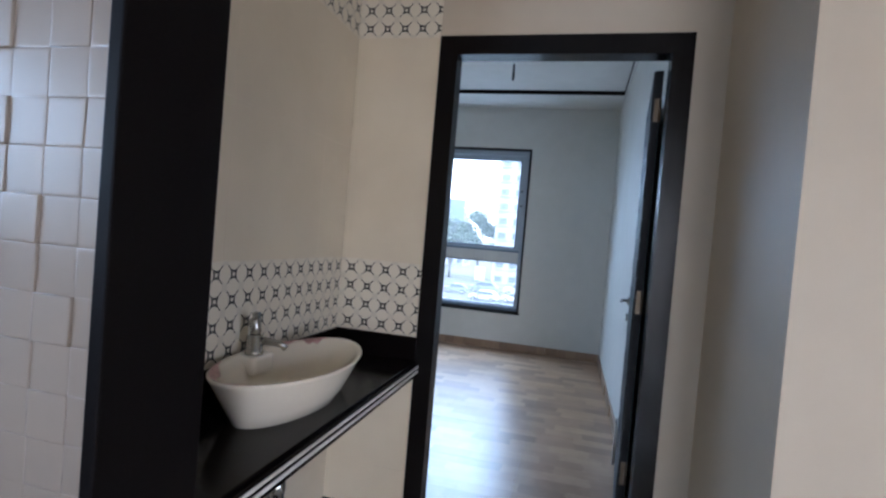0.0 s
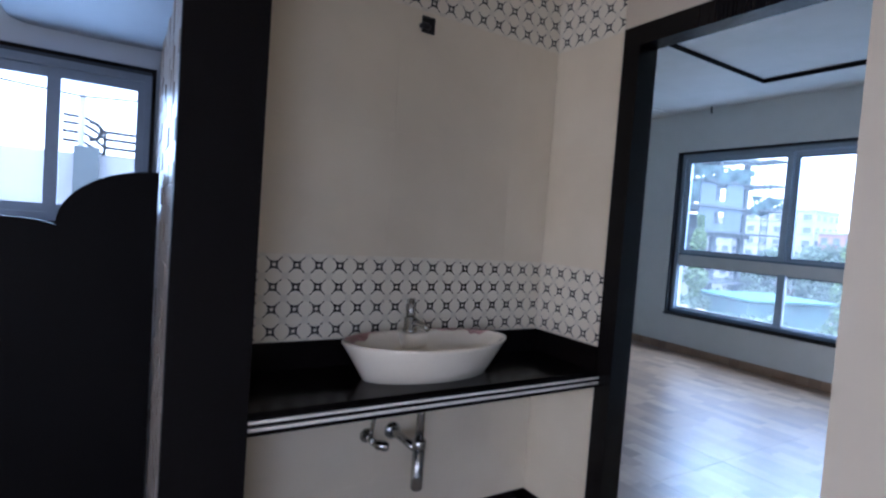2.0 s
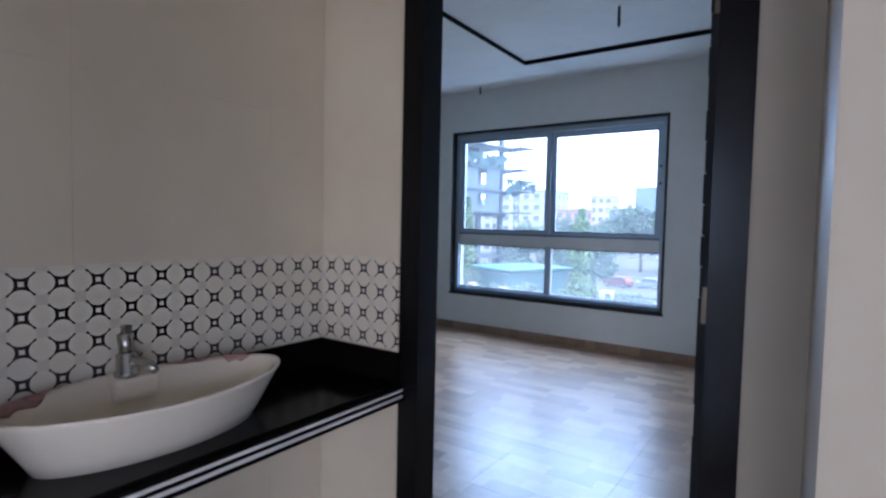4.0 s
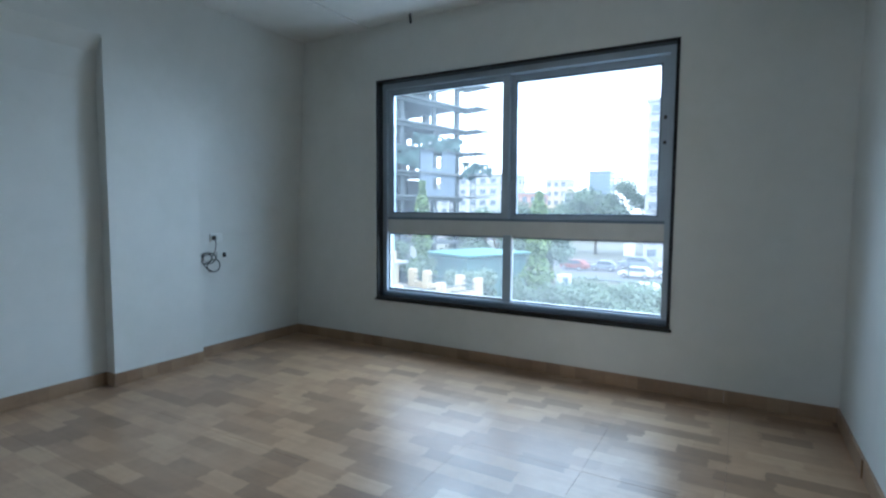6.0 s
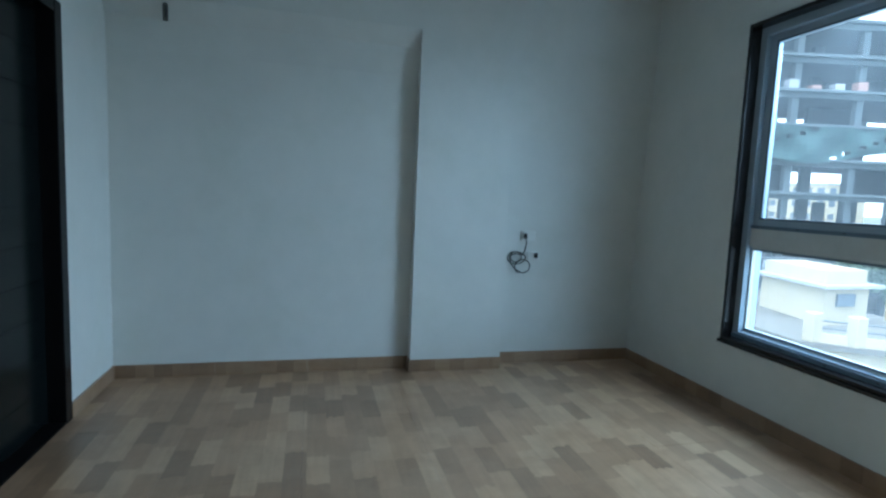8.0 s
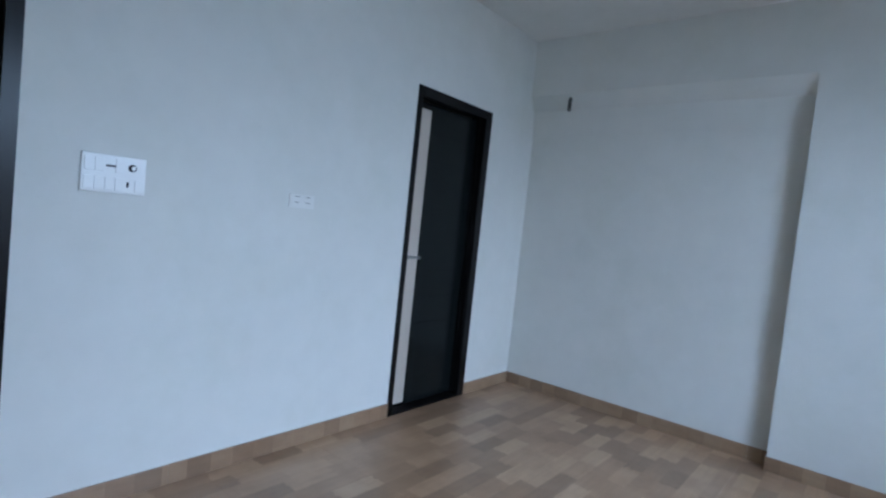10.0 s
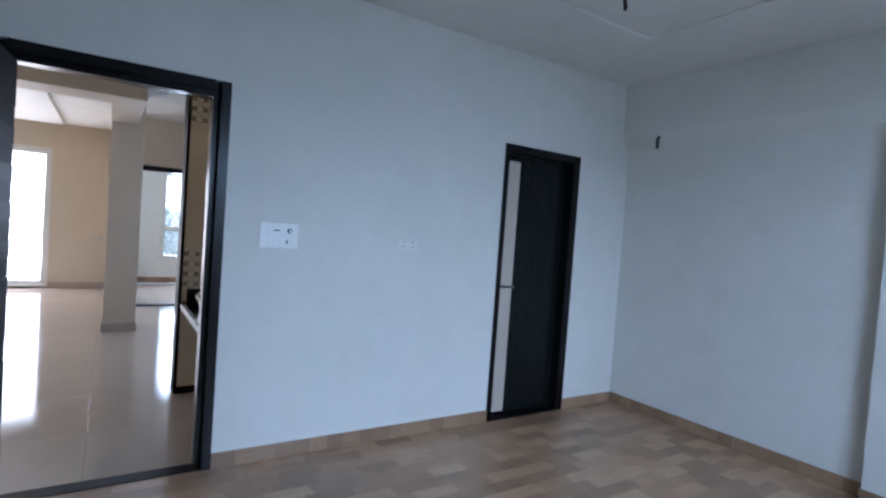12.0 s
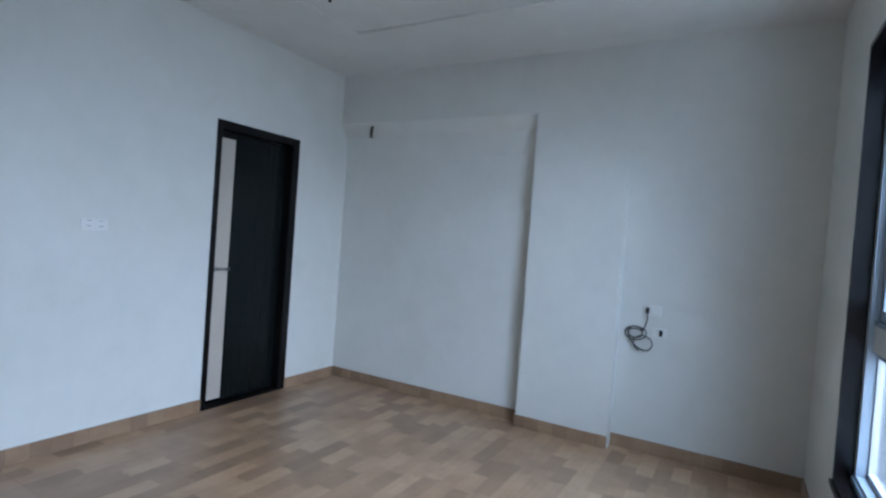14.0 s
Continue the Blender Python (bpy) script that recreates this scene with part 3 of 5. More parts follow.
structure("niche_side", box(bmesh.new(), (NR + 0.004, 1.402, -0.06), (XH, NB + 0.008, HC)), CREAM, "plaster behind the niche side tiles", "wall")

counter = thing("basin_counter", (0.981, 1.585, 0.655), "black granite counter with two white inlay lines on its edge", "counter")
bm = box(bmesh.new(), (0.250, 1.393, 0.658), (NR, NB, 0.711), 0.003)
part_at("slab", bm, GRANITE, counter, "polished black granite slab")
for za, zb, mat, out in ((0.691, 0.7005, GRANITE, 1.380), (0.681, 0.691, STRIP, 1.377), (0.670, 0.681, GRANITE, 1.380), (0.659, 0.670, STRIP, 1.377), (0.645, 0.659, GRANITE, 1.380)):
    part_at("edge_line", box(bmesh.new(), (0.250, out, za), (NR, 1.394, zb), 0.002), mat, counter, "white inlay line" if mat is STRIP else "black granite edge")
part_at("upstand", box(bmesh.new(), (0.250, NB - 0.014, 0.711), (NR - 0.014, NB, 0.817), 0.002), GRANITE, counter, "black granite upstand")
part_at("upstand", box(bmesh.new(), (NR - 0.014, 1.393, 0.711), (NR, NB, 0.817), 0.002), GRANITE, counter, "black granite upstand")
part_at("upstand", box(bmesh.new(), (0.249, 1.422, 0.711), (0.263, NB - 0.014, 0.817), 0.002), GRANITE, counter, "black granite upstand")


def basin():
    """Boat-shaped counter-top basin: a thick shell with a raised end-to-end rim, a tap deck and a waste."""
    b = thing("wash_basin", (0.957, 1.582, 0.700), "cream boat-shaped ceramic wash basin with pink smears", "basin")
    n = 64

    def ring(ax, ay, z, lift, dy=0.0):
        out = []
        for k in range(n):
            a = 2 * math.pi * k / n
            c, s = math.cos(a), math.sin(a)
            r = (abs(c) ** 1.88 + abs(s) ** 1.88) ** (-1 / 1.88)
            out.append(bm.verts.new((ax * r * c, dy + ay * r * s, z + lift * abs(c) ** 2.5)))
        return out
    bm = bmesh.new()
    spec = [(0.245, 0.098, -0.002, 0), (0.262, 0.112, 0.002, 0), (0.287, 0.138, 0.045, 0.0), (0.316, 0.160, 0.09, 0.002), (0.346, 0.180, 0.134, 0.004), (0.353, 0.185, 0.143, 0.006),
            (0.352, 0.184, 0.147, 0.006), (0.346, 0.178, 0.148, 0.006), (0.330, 0.163, 0.138, 0.005), (0.292, 0.132, 0.095, 0.002), (0.238, 0.098, 0.045, 0.0), (0.13, 0.05, 0.026, 0), (0.03, 0.025, 0.022, 0)]
    rings = [ring(*s) for s in spec]
    for a, c in zip(rings, rings[1:]):
        for k in range(n):
            bm.faces.new((a[k], a[(k + 1) % n], c[(k + 1) % n], c[k])).smooth = True
    bm.faces.new(rings[0][::-1])
    bm.faces.new(rings[-1])
    part("bowl", bm, CERAMIC, b, "glossy cream ceramic bowl")
    bm = tube(bmesh.new(), [(0, 0, 0.0225), (0, 0, 0.027)], 0.024, 20)
    part("waste", bm, CHROME, b, "chrome waste")
    bm = bmesh.new()
    box(bm, (-0.055, 0.105, 0.085), (0.055, 0.180, 0.146), 0.012)
    part("tap_deck", bm, CERAMIC, b)
    for a0, a1, off in ((2.05, 3.05, 1.0), (0.30, 0.78, 0.8), (0.80, 1.25, 0.45), (3.1, 3.5, 0.35)):
        bm = bmesh.new()
        rows = []
        m = 12
        for i in range(m + 1):
            a = a0 + (a1 - a0) * i / m
            c, s = math.cos(a), math.sin(a)
            r = (abs(c) ** 1.88 + abs(s) ** 1.88) ** (-1 / 1.88)
            w = (0.030 * math.sin(math.pi * i / m) + 0.006 * math.sin(5 * i)) * off
            lift = 0.006 * abs(c) ** 2.5
            line = []
            for d in (0.0, 0.35, 0.7, 1.0):
                e = d * max(0.004, w)
                in_x, z = (0.345 - 0.9 * e, 0.1492 - 0.55 * e) if e < 0.016 else (0.3296 - 0.82 * (e - 0.016), 0.1400 - 0.98 * (e - 0.016))
                line.append(bm.verts.new((in_x * r * c, (in_x - 0.1675) * r * s, z + lift)))
            rows.append(line)
        for p, q in zip(rows, rows[1:]):
            for g in range(3):
                bm.faces.new((p[g], q[g], q[g + 1], p[g + 1])).smooth = True
        bmesh.ops.solidify(bm, geom=bm.faces[:], thickness=0.0006)
        part("smear", bm, PINK, b, "dried pink smear on the rim")
    return b


basin()
tap = thing("basin_tap", (0.945, 1.722, 0.845), "chrome pillar tap on the back of the basin", "tap")
bm = tube(bmesh.new(), [(0, 0, 0), (0, 0, 0.012), (0, 0, 0.014), (0, 0, 0.058), (0, 0, 0.066)], [0.030, 0.030, 0.026, 0.026, 0.018], 20)
part("body", bm, CHROME, tap)
part("spout", tube(bmesh.new(), [(0, 0, 0.035), (0.01, -0.03, 0.045), (0.022, -0.08, 0.040), (0.026, -0.10, 0.026)], [0.015, 0.013, 0.011, 0.010], 14), CHROME, tap)
kn = part("knob", tube(bmesh.new(), [(0, 0, 0.062), (0, 0, 0.067), (0, 0, 0.070), (-0.003, 0.004, 0.112), (-0.003, 0.004, 0.116)], [0.014, 0.017, 0.019, 0.019, 0.014], 14), CHROME, tap)
part("lever", box(bmesh.new(), (-0.013, -0.012, 0.098), (0.010, 0.008, 0.138), 0.004), CHROME, kn, "bright chrome tap lever")

trap = thing("waste_pipe", (0.965, 1.605, 0.274), "chrome bottle trap and waste pipe under the counter", "pipe")
part_at("down_pipe", tube(bmesh.new(), [(0.962, 1.611, 0.665), (0.962, 1.611, 0.428)], 0.016, 16), CHROME, trap)
part_at("collar", tube(bmesh.new(), [(0.962, 1.611, 0.441), (0.962, 1.611, 0.435), (0.962, 1.611, 0.408), (0.962, 1.611, 0.402)], [0.022, 0.027, 0.027, 0.022], 18), CHROME, trap)
part_at("bottle", tube(bmesh.new(), [(0.962, 1.611, 0.408), (0.962, 1.611, 0.244), (0.962, 1.611, 0.239)], [0.024, 0.024, 0.020], 18), CHROME, trap)
part_at("outlet", tube(bmesh.new(), [(0.962, 1.616, 0.394), (0.945, 1.687, 0.405), (0.933, 1.748, 0.413), (0.931, NB - 0.002, 0.415)], 0.016, 14), CHROME, trap)
part_at("flange", tube(bmesh.new(), [(0.931, NB - 0.018, 0.415), (0.931, NB - 0.008, 0.415), (0.931, NB - 0.001, 0.415)], [0.020, 0.034, 0.036], 20), CHROME, trap, "chrome wall flange")
valve = thing("angle_valve", (0.815, 1.769, 0.412), "chrome angle valve with its supply pipe on the wall", "valve")
part_at("flange", tube(bmesh.new(), [(0.815, NB - 0.012, 0.410), (0.815, NB - 0.001, 0.410)], [0.026, 0.030], 20), CHROME, valve)
part_at("body", tube(bmesh.new(), [(0.815, NB - 0.01, 0.410), (0.815, 1.743, 0.410), (0.815, 1.728, 0.410)], [0.013, 0.014, 0.012], 14), CHROME, valve)
part_at("knob", tube(bmesh.new(), [(0.815, 1.733, 0.402), (0.830, 1.718, 0.398), (0.861, 1.699, 0.392), (0.871, 1.695, 0.390)], [0.010, 0.019, 0.020, 0.014], 14), CHROME, valve)
part_at("supply_pipe", tube(bmesh.new(), [(0.815, 1.748, 0.410), (0.817, 1.740, 0.474), (0.838, 1.728, 0.572), (0.888, 1.707, 0.659)], 0.008, 10), CHROME, valve)

# open electrical box on the niche wall
wb = thing("wall_box", (0.975, 1.794, 2.099), "small open dark electrical box in the tiled wall", "electrical box")
part_at("rim", wall_boxes("y", NB - 0.006, NB + 0.004, 0.937, 0.997, 2.066, 2.132, [(0.943, 0.991, 2.072, 2.126)]), BLACK, wb)
part_at("recess", box(bmesh.new(), (0.943, NB - 0.003, 2.072), (0.991, NB + 0.001, 2.126)), BLACK, wb)
part_at("wire", tube(bmesh.new(), [(0.968, NB - 0.006, 2.088), (0.948, NB - 0.028, 2.084), (0.926, NB - 0.032, 2.080), (0.914, NB - 0.026, 2.077)], [0.010, 0.013, 0.012, 0.008], 10), BLACK, wb, "dark wire end")

# ---- scalloped granite partition and embossed wall in the kitchen ----
outline = [(-1.30, -0.06), (0.064, -0.06)]
for k in range(13):
    a = math.pi / 2 * k / 12
    outline.append((0.064 - 0.36 * math.sin(a), 1.178 + 0.247 * math.cos(a)))
for k in range(1, 11):
    a = math.pi * k / 10
    outline.append((-0.456 + 0.16 * math.cos(a), 1.170 + 0.030 * math.sin(a)))
for k in range(1, 9):
    a = math.pi / 2 * k / 8
    outline.append((-0.616 - 0.25 * math.sin(a), 0.87 + 0.30 * math.cos(a)))
outline.append((-1.30, 0.87))
part_panel = thing("kitchen_partition", (-0.6, 2.50, -0.05), "black granite partition with a scalloped curved top", "partition")
bm = prism(bmesh.new(), outline, "y", 2.48, 2.52)
part_at("slab", bm, GRANITE_DULL, part_panel)

# loft slab over the kitchen window, rounded at its open end
outline = [(0.086, 2.2), (0.086, 3.05), (-0.42, 3.05)]
for k in range(9):
    a = math.pi / 2 * k / 8
    outline.append((-0.42 - 0.12 * math.sin(a), 2.93 + 0.12 * math.cos(a)))
outline.append((-0.54, 2.2))
structure("kitchen_loft", prism(bmesh.new(), outline, "z", 2.085, 2.165), KITCHEN, "painted loft slab above the kitchen window", "loft")

# ---- kitchen window ----
KY = 3.05
kw = thing("window_2", (-0.8, KY + 0.06, 1.16), "aluminium sliding kitchen window with bright sky behind", "window", kind="structure")
part_at("granite_reveal", wall_boxes("y", KY - 0.015, KY + 0.10, -1.75, 0.060, 1.15, 1.985, [(-1.73, 0.042, 1.17, 1.965)]), GRANITE, kw)
part_at("window_frame", wall_boxes("y", KY + 0.06, KY + 0.14, -1.73, 0.042, 1.17, 1.965, [(-1.69, 0.012, 1.21, 1.925)]), ALU_BLUE, kw)
for a, b, yy in ((-0.392, 0.024, KY + 0.07), (-0.90, -0.362, KY + 0.095), (-1.705, -0.86, KY + 0.07)):
    s = part_at("sash", wall_boxes("y", yy, yy + 0.022, a, b, 1.20, 1.935, [(a + 0.045, b - 0.045, 1.254, 1.876)]), ALU_BLUE, kw)
    g = part_at("pane", box(bmesh.new(), (a + 0.04, yy + 0.008, 1.25), (b - 0.04, yy + 0.012, 1.88)), GLASS_CLEAR, kw, "clear glass")
    g.visible_shadow = False
    g.parent = s

# ---- hall: balcony door, further doorway ----
bd = thing("balcony_door", (-6.55, -0.77, 0.0), "tall white framed glazed balcony door", "door", kind="structure")
part_at("frame", wall_boxes("x", -6.64, -6.485, -2.60, 0.0, -0.02, 2.40, [(-2.54, -0.06, 0.02, 2.34)]), ALU_PALE, bd)
for a, b in ((-2.55, -1.62), (-1.64, -0.84), (-0.86, -0.05)):
    s = part_at("sash", wall_boxes("x", -6.58, -6.55, a, b, 0.01, 2.35, [(a + 0.06, b - 0.05, 0.07, 2.29)]), ALU_PALE, bd)
    g = part_at("pane", box(bmesh.new(), (-6.568, a + 0.055, 0.065), (-6.564, b - 0.045, 2.295)), GLASS_GLARE, bd, "clear glass")
    g.visible_shadow = False
    g.parent = s
TERRA = plain("terracotta_tile", (0.42, 0.22, 0.13), 0.6, vary=0.2)
bal = thing("balcony", (-7.2, -0.8, -0.1), "narrow balcony with a low terracotta kerb and parapet", "balcony")
part_at("slab", box(bmesh.new(), (-8.2, -2.8, -0.2), (-6.7, 0.8, -0.03)), TERRA, bal)
part_at("kerb", box(bmesh.new(), (-8.2, -2.8, -0.03), (-8.1, 0.8, 0.22), 0.01), TERRA, bal, "terracotta kerb")
fd = thing("door_3", (-4.37, 1.71, 0), "open doorway with a dark wooden frame", "door", kind="structure")
for lo, hi in (((-4.465, 1.17, -0.02), (-4.285, 1.215, 2.12)), ((-4.465, 2.205, -0.02), (-4.285, 2.25, 2.12))):
    part_at("jamb", box(bmesh.new(), lo, hi, 0.004), DARKWOOD, fd)
part_at("head", box(bmesh.new(), (-4.465, 1.215, 2.045), (-4.285, 2.205, 2.12), 0.004), DARKWOOD, fd)
part_at("threshold", box(bmesh.new(), (-4.43, 1.215, -0.05), (-4.3, 2.205, -0.030)), GRANITE_DULL, fd)
fw = thing("window_3", (-7.3, 2.45, 0.46), "pale framed window of the further room", "window", kind="structure")
part_at("window_frame", wall_boxes("x", -7.33, -7.185, 1.76, 2.95, 0.46, 2.25, [(1.84, 2.87, 0.54, 2.17)]), ALU_PALE, fw)
part_at("transom", box(bmesh.new(), (-7.30, 1.84, 1.05), (-7.20, 2.87, 1.14)), ALU_PALE, fw)
g = part_at("pane", box(bmesh.new(), (-7.262, 1.83, 0.53), (-7.258, 2.88, 2.18)), GLASS, fw, "clear glass")
g.visible_shadow = False
lh = thing("lever_handle", (-6.5, 0.76, 0.88), "dull steel lever handle on the cream hall wall", "handle")
part_at("plate", box(bmesh.new(), (-6.5, 0.735, 0.80), (-6.494, 0.775, 0.94), 0.002), STEEL, lh)
part_at("lever", tube(bmesh.new(), [(-6.496, 0.755, 0.87), (-6.45, 0.755, 0.87), (-6.446, 0.73, 0.87), (-6.448, 0.63, 0.875)], [0.010, 0.010, 0.010, 0.008], 10), STEEL, lh)
structure("baseboard", wall_boxes("x", -6.5, -6.488, 0.0, 1.0, -0.05, 0.05, []), HALL_TILE, "polished beige tile skirting along the hall wall", "skirting")
structure("baseboard", box(bmesh.new(), (-2.782, 0.834, -0.05), (-2.418, 1.199, 0.05), 0.003), HALL_TILE, "polished beige tile skirting round the column", "skirting")
structure("baseboard", box(bmesh.new(), (-7.2, 1.15, -0.03), (-7.188, 3.5, 0.09), 0.003), STAVE_SY, "wood-look tile skirting of the further room", "skirting")
cove = bmesh.new()
box(cove, (-6.2, -3.6, HC - 0.06), (-1.6, 0.16, HC - 0.001), 0.01)
structure("ceiling_drop", cove, WHITE, "white dropped panel of the hall ceiling", "ceiling")


# ---- switches, sockets, wires ----
sw = thing("switchboard", (XW, 1.70, 1.33), "white switch plate with fan dial and socket on painted wall", "switch")
part_at("plate", box(bmesh.new(), (XW, 1.590, 1.262), (XW + 0.011, 1.815, 1.408), 0.004), PLASTIC, sw)
for r in range(2):
    for c in range(6):
        a = 1.599 + c * 0.0352
        z = 1.272 + r * 0.070
        if r == 1 and c in (2, 4, 5):
            continue
        if r == 0 and c == 4:
            continue
        part_at("rocker", box(bmesh.new(), (XW + 0.008, a, z), (XW + 0.0145, a + 0.033, z + 0.05), 0.002), PLASTIC, sw)
part_at("slot", box(bmesh.new(), (XW + 0.010, 1.672, 1.362), (XW + 0.013, 1.708, 1.370), 0.001), BLACK, sw, "dark slot")
part_at("dial", tube(bmesh.new(), [(XW + 0.010, 1.764, 1.366), (XW + 0.022, 1.764, 1.366), (XW + 0.024, 1.764, 1.366)], [0.015, 0.013, 0.010], 18), BLACK, sw, "dark round fan dial")
part_at("dial_cap", tube(bmesh.new(), [(XW + 0.023, 1.764, 1.366), (XW + 0.026, 1.764, 1.366)], 0.008, 14), PLASTIC, sw)
part_at("slot", box(bmesh.new(), (XW + 0.010, 1.746, 1.288), (XW + 0.013, 1.754, 1.310), 0.001), BLACK, sw, "dark socket slot")
bp = thing("blank_plate", (XW, 2.565, 1.32), "white switch plate with four flat rockers on painted wall", "switch")
part_at("plate", box(bmesh.new(), (XW, 2.490, 1.280), (XW + 0.008, 2.642, 1.350), 0.003), PLASTIC_DULL, bp)
for r in range(2):
    for c in range(2):
        a, z = 2.502 + c * 0.066, 1.287 + r * 0.030
        part_at("rocker", box(bmesh.new(), (XW + 0.006, a, z), (XW + 0.0102, a + 0.060, z + 0.026), 0.001), PLASTIC_DULL, bp)
        part_at("mark", box(bmesh.new(), (XW + 0.0100, a + 0.020, z + 0.0195), (XW + 0.0108, a + 0.045, z + 0.0225)), CONDUIT, bp, "thin grey printed dash")

YK = 4.775
s1 = thing("socket", (4.66, YK, 0.99), "white socket plate with a black plug pushed in", "socket")
part_at("plate", box(bmesh.new(), (4.61, YK - 0.009, 0.955), (4.725, YK + 0.02, 1.028), 0.003), PLASTIC_DULL, s1)
part_at("plug", box(bmesh.new(), (4.625, YK - 0.032, 0.972), (4.649, YK - 0.008, 1.012), 0.005), BLACK, s1, "black plug")
s2 = thing("socket", (4.74, YK, 0.84), "white socket plate with a small black plug", "socket")
part_at("plate", box(bmesh.new(), (4.67, YK - 0.009, 0.812), (4.765, YK + 0.02, 0.872), 0.003), PLASTIC_DULL, s2)
part_at("plug", box(bmesh.new(), (4.722, YK - 0.030, 0.824), (4.744, YK - 0.008, 0.866), 0.005), BLACK, s2, "black plug")
coil = []
for k in range(90):
    u = k / 89
    if u < 0.12:
        coil.append((4.637 + 0.006 * math.sin(u * 40), YK - 0.034, 0.972 - u / 0.12 * 0.10))
    else:
        a = (u - 0.12) / 0.88 * 2 * math.pi * 3.6
        f = min(1, max(0, (u - 0.66) / 0.12))
        cx, cz, rx = 4.566 + (4.622 - 4.566) * f, 0.828 - 0.068 * f, (0.060 - 0.016 * math.sin(a * 0.4)) * (1 - f) + 0.062 * f
        rz = (0.038 - 0.010 * math.cos(a * 0.3)) * (1 - f) + 0.054 * f
        coil.append((cx + rx * math.cos(a + 0.6), YK - 0.022 - 0.008 * math.sin(a * 0.7), cz + rz * math.sin(a + 0.6)))
cord = thing("coiled_cord", (4.60, YK - 0.02, 0.86), "thin black cord coiled and hung from the socket", "cable")
part_at("cord", tube(bmesh.new(), coil, 0.0042, 7), BLACK, cord)

wire = thing("wall_wire", (2.19, 4.74, 2.25), "grey wire tail hanging out of the wall", "wire")
part_at("conduit", tube(bmesh.new(), [(2.185, 4.70, 2.345), (2.187, 4.682, 2.340), (2.189, 4.675, 2.31), (2.190, 4.674, 2.245)], [0.014, 0.015, 0.016, 0.015], 8), CONDUIT, wire)
part_at("end", tube(bmesh.new(), [(2.192, 4.668, 2.33), (2.196, 4.662, 2.30), (2.194, 4.664, 2.262)], 0.006, 6), BLACK, wire)


def ceiling_hook(x, y, top, drop, label):
    h = thing("ceiling_hook", (x, y, top), label, "hook", "ceiling wires")
    part_at("rod", tube(bmesh.new(), [(x, y, top), (x, y, top - drop * 0.55), (x + 0.008, y, top - drop * 0.8), (x + 0.004, y, top - drop)], [0.011, 0.011, 0.012, 0.009], 8), BLACK, h)
    part_at("rose", tube(bmesh.new(), [(x, y, top + 0.002), (x, y, top - 0.006)], [0.03, 0.026], 16), PLASTIC, h)


ceiling_hook(4.195, 1.433, CEIL + 0.043, 0.148, "dark fan hook hanging from the ceiling tray")
ceiling_hook(5.49, 3.37, CEIL, 0.08, "short dark wire tail hanging from the ceiling")
ceiling_hook(2.93, 3.25, CEIL, 0.10, "short dark wire tail hanging from the ceiling")
sw3 = thing("switch_plate", (5.2, YS, 0.83), "small switch plate on the plain painted wall", "switch")
part_at("plate", box(bmesh.new(), (5.13, YS, 0.79), (5.25, YS + 0.010, 0.87), 0.003), PLASTIC, sw3)
part_at("rocker", box(bmesh.new(), (5.145, YS + 0.007, 0.80), (5.235, YS + 0.014, 0.86), 0.002), PLASTIC, sw3)


# ---- outside: ground, road, buildings, trees, cars ----
GZ = -7.5
SOIL = plain("dusty_ground", (0.10, 0.10, 0.075), 0.95, vary=0.35, scale=0.12, fine=2.0, relief=0.1, depth=0.05)
ASPHALT = plain("asphalt", (0.10, 0.10, 0.105), 0.9, vary=0.2, scale=0.2, fine=6.0)
CONCRETE = plain("raw_concrete", (0.088, 0.102, 0.106), 0.9, vary=0.2, scale=0.5, fine=8.0)
PLASTER_GREY = plain("grey_blue_plaster", (0.13, 0.16, 0.195), 0.9, vary=0.12, scale=0.4)
YELLOW = plain("pale_yellow_plaster", (0.40, 0.335, 0.225), 0.85, vary=0.12, scale=0.5)
OFFWHITE = plain("white_plaster", (0.34, 0.34, 0.345), 0.85, vary=0.1, scale=0.3)
PINKISH = plain("brick_red_plaster", (0.34, 0.20, 0.16), 0.85, vary=0.15, scale=0.3)
BLUEGLASS = plain("blue_curtain_wall", (0.12, 0.17, 0.24), 0.3, vary=0.12, scale=0.1)
DARKPANE = plain("dark_pane", (0.12, 0.14, 0.16), 0.2, vary=0.3, scale=0.2)
TERRACE = plain("weathered_terrace", (0.14, 0.125, 0.10), 0.9, vary=0.2, scale=0.8)
TEAL = plain("teal_roof_sheet", (0.07, 0.18, 0.155), 0.6, vary=0.15, scale=0.6)
NET = plain("green_safety_net", (0.09, 0.15, 0.14), 0.95, vary=0.3, scale=0.8)
CARWHITE = plain("white_car_paint", (0.5, 0.5, 0.5), 0.3, vary=0.03)
CARRED = plain("red_car_paint", (0.22, 0.085, 0.07), 0.3, vary=0.1)
CARGREY = plain("grey_car_paint", (0.20, 0.22, 0.25), 0.3, vary=0.1)
RUBBER = plain("tyre_rubber", (0.02, 0.02, 0.02), 0.9)
BARK = plain("bark", (0.13, 0.10, 0.07), 0.95, vary=0.3, scale=3)
LEAF_A = leaf_mat("mast_tree_leaves", (0.07, 0.12, 0.04), (0.17, 0.24, 0.08))
LEAF_B = leaf_mat("broad_tree_leaves", (0.09, 0.13, 0.09), (0.15, 0.20, 0.13))
LEAF_C = leaf_mat("shrub_leaves", (0.10, 0.14, 0.09), (0.17, 0.22, 0.14))

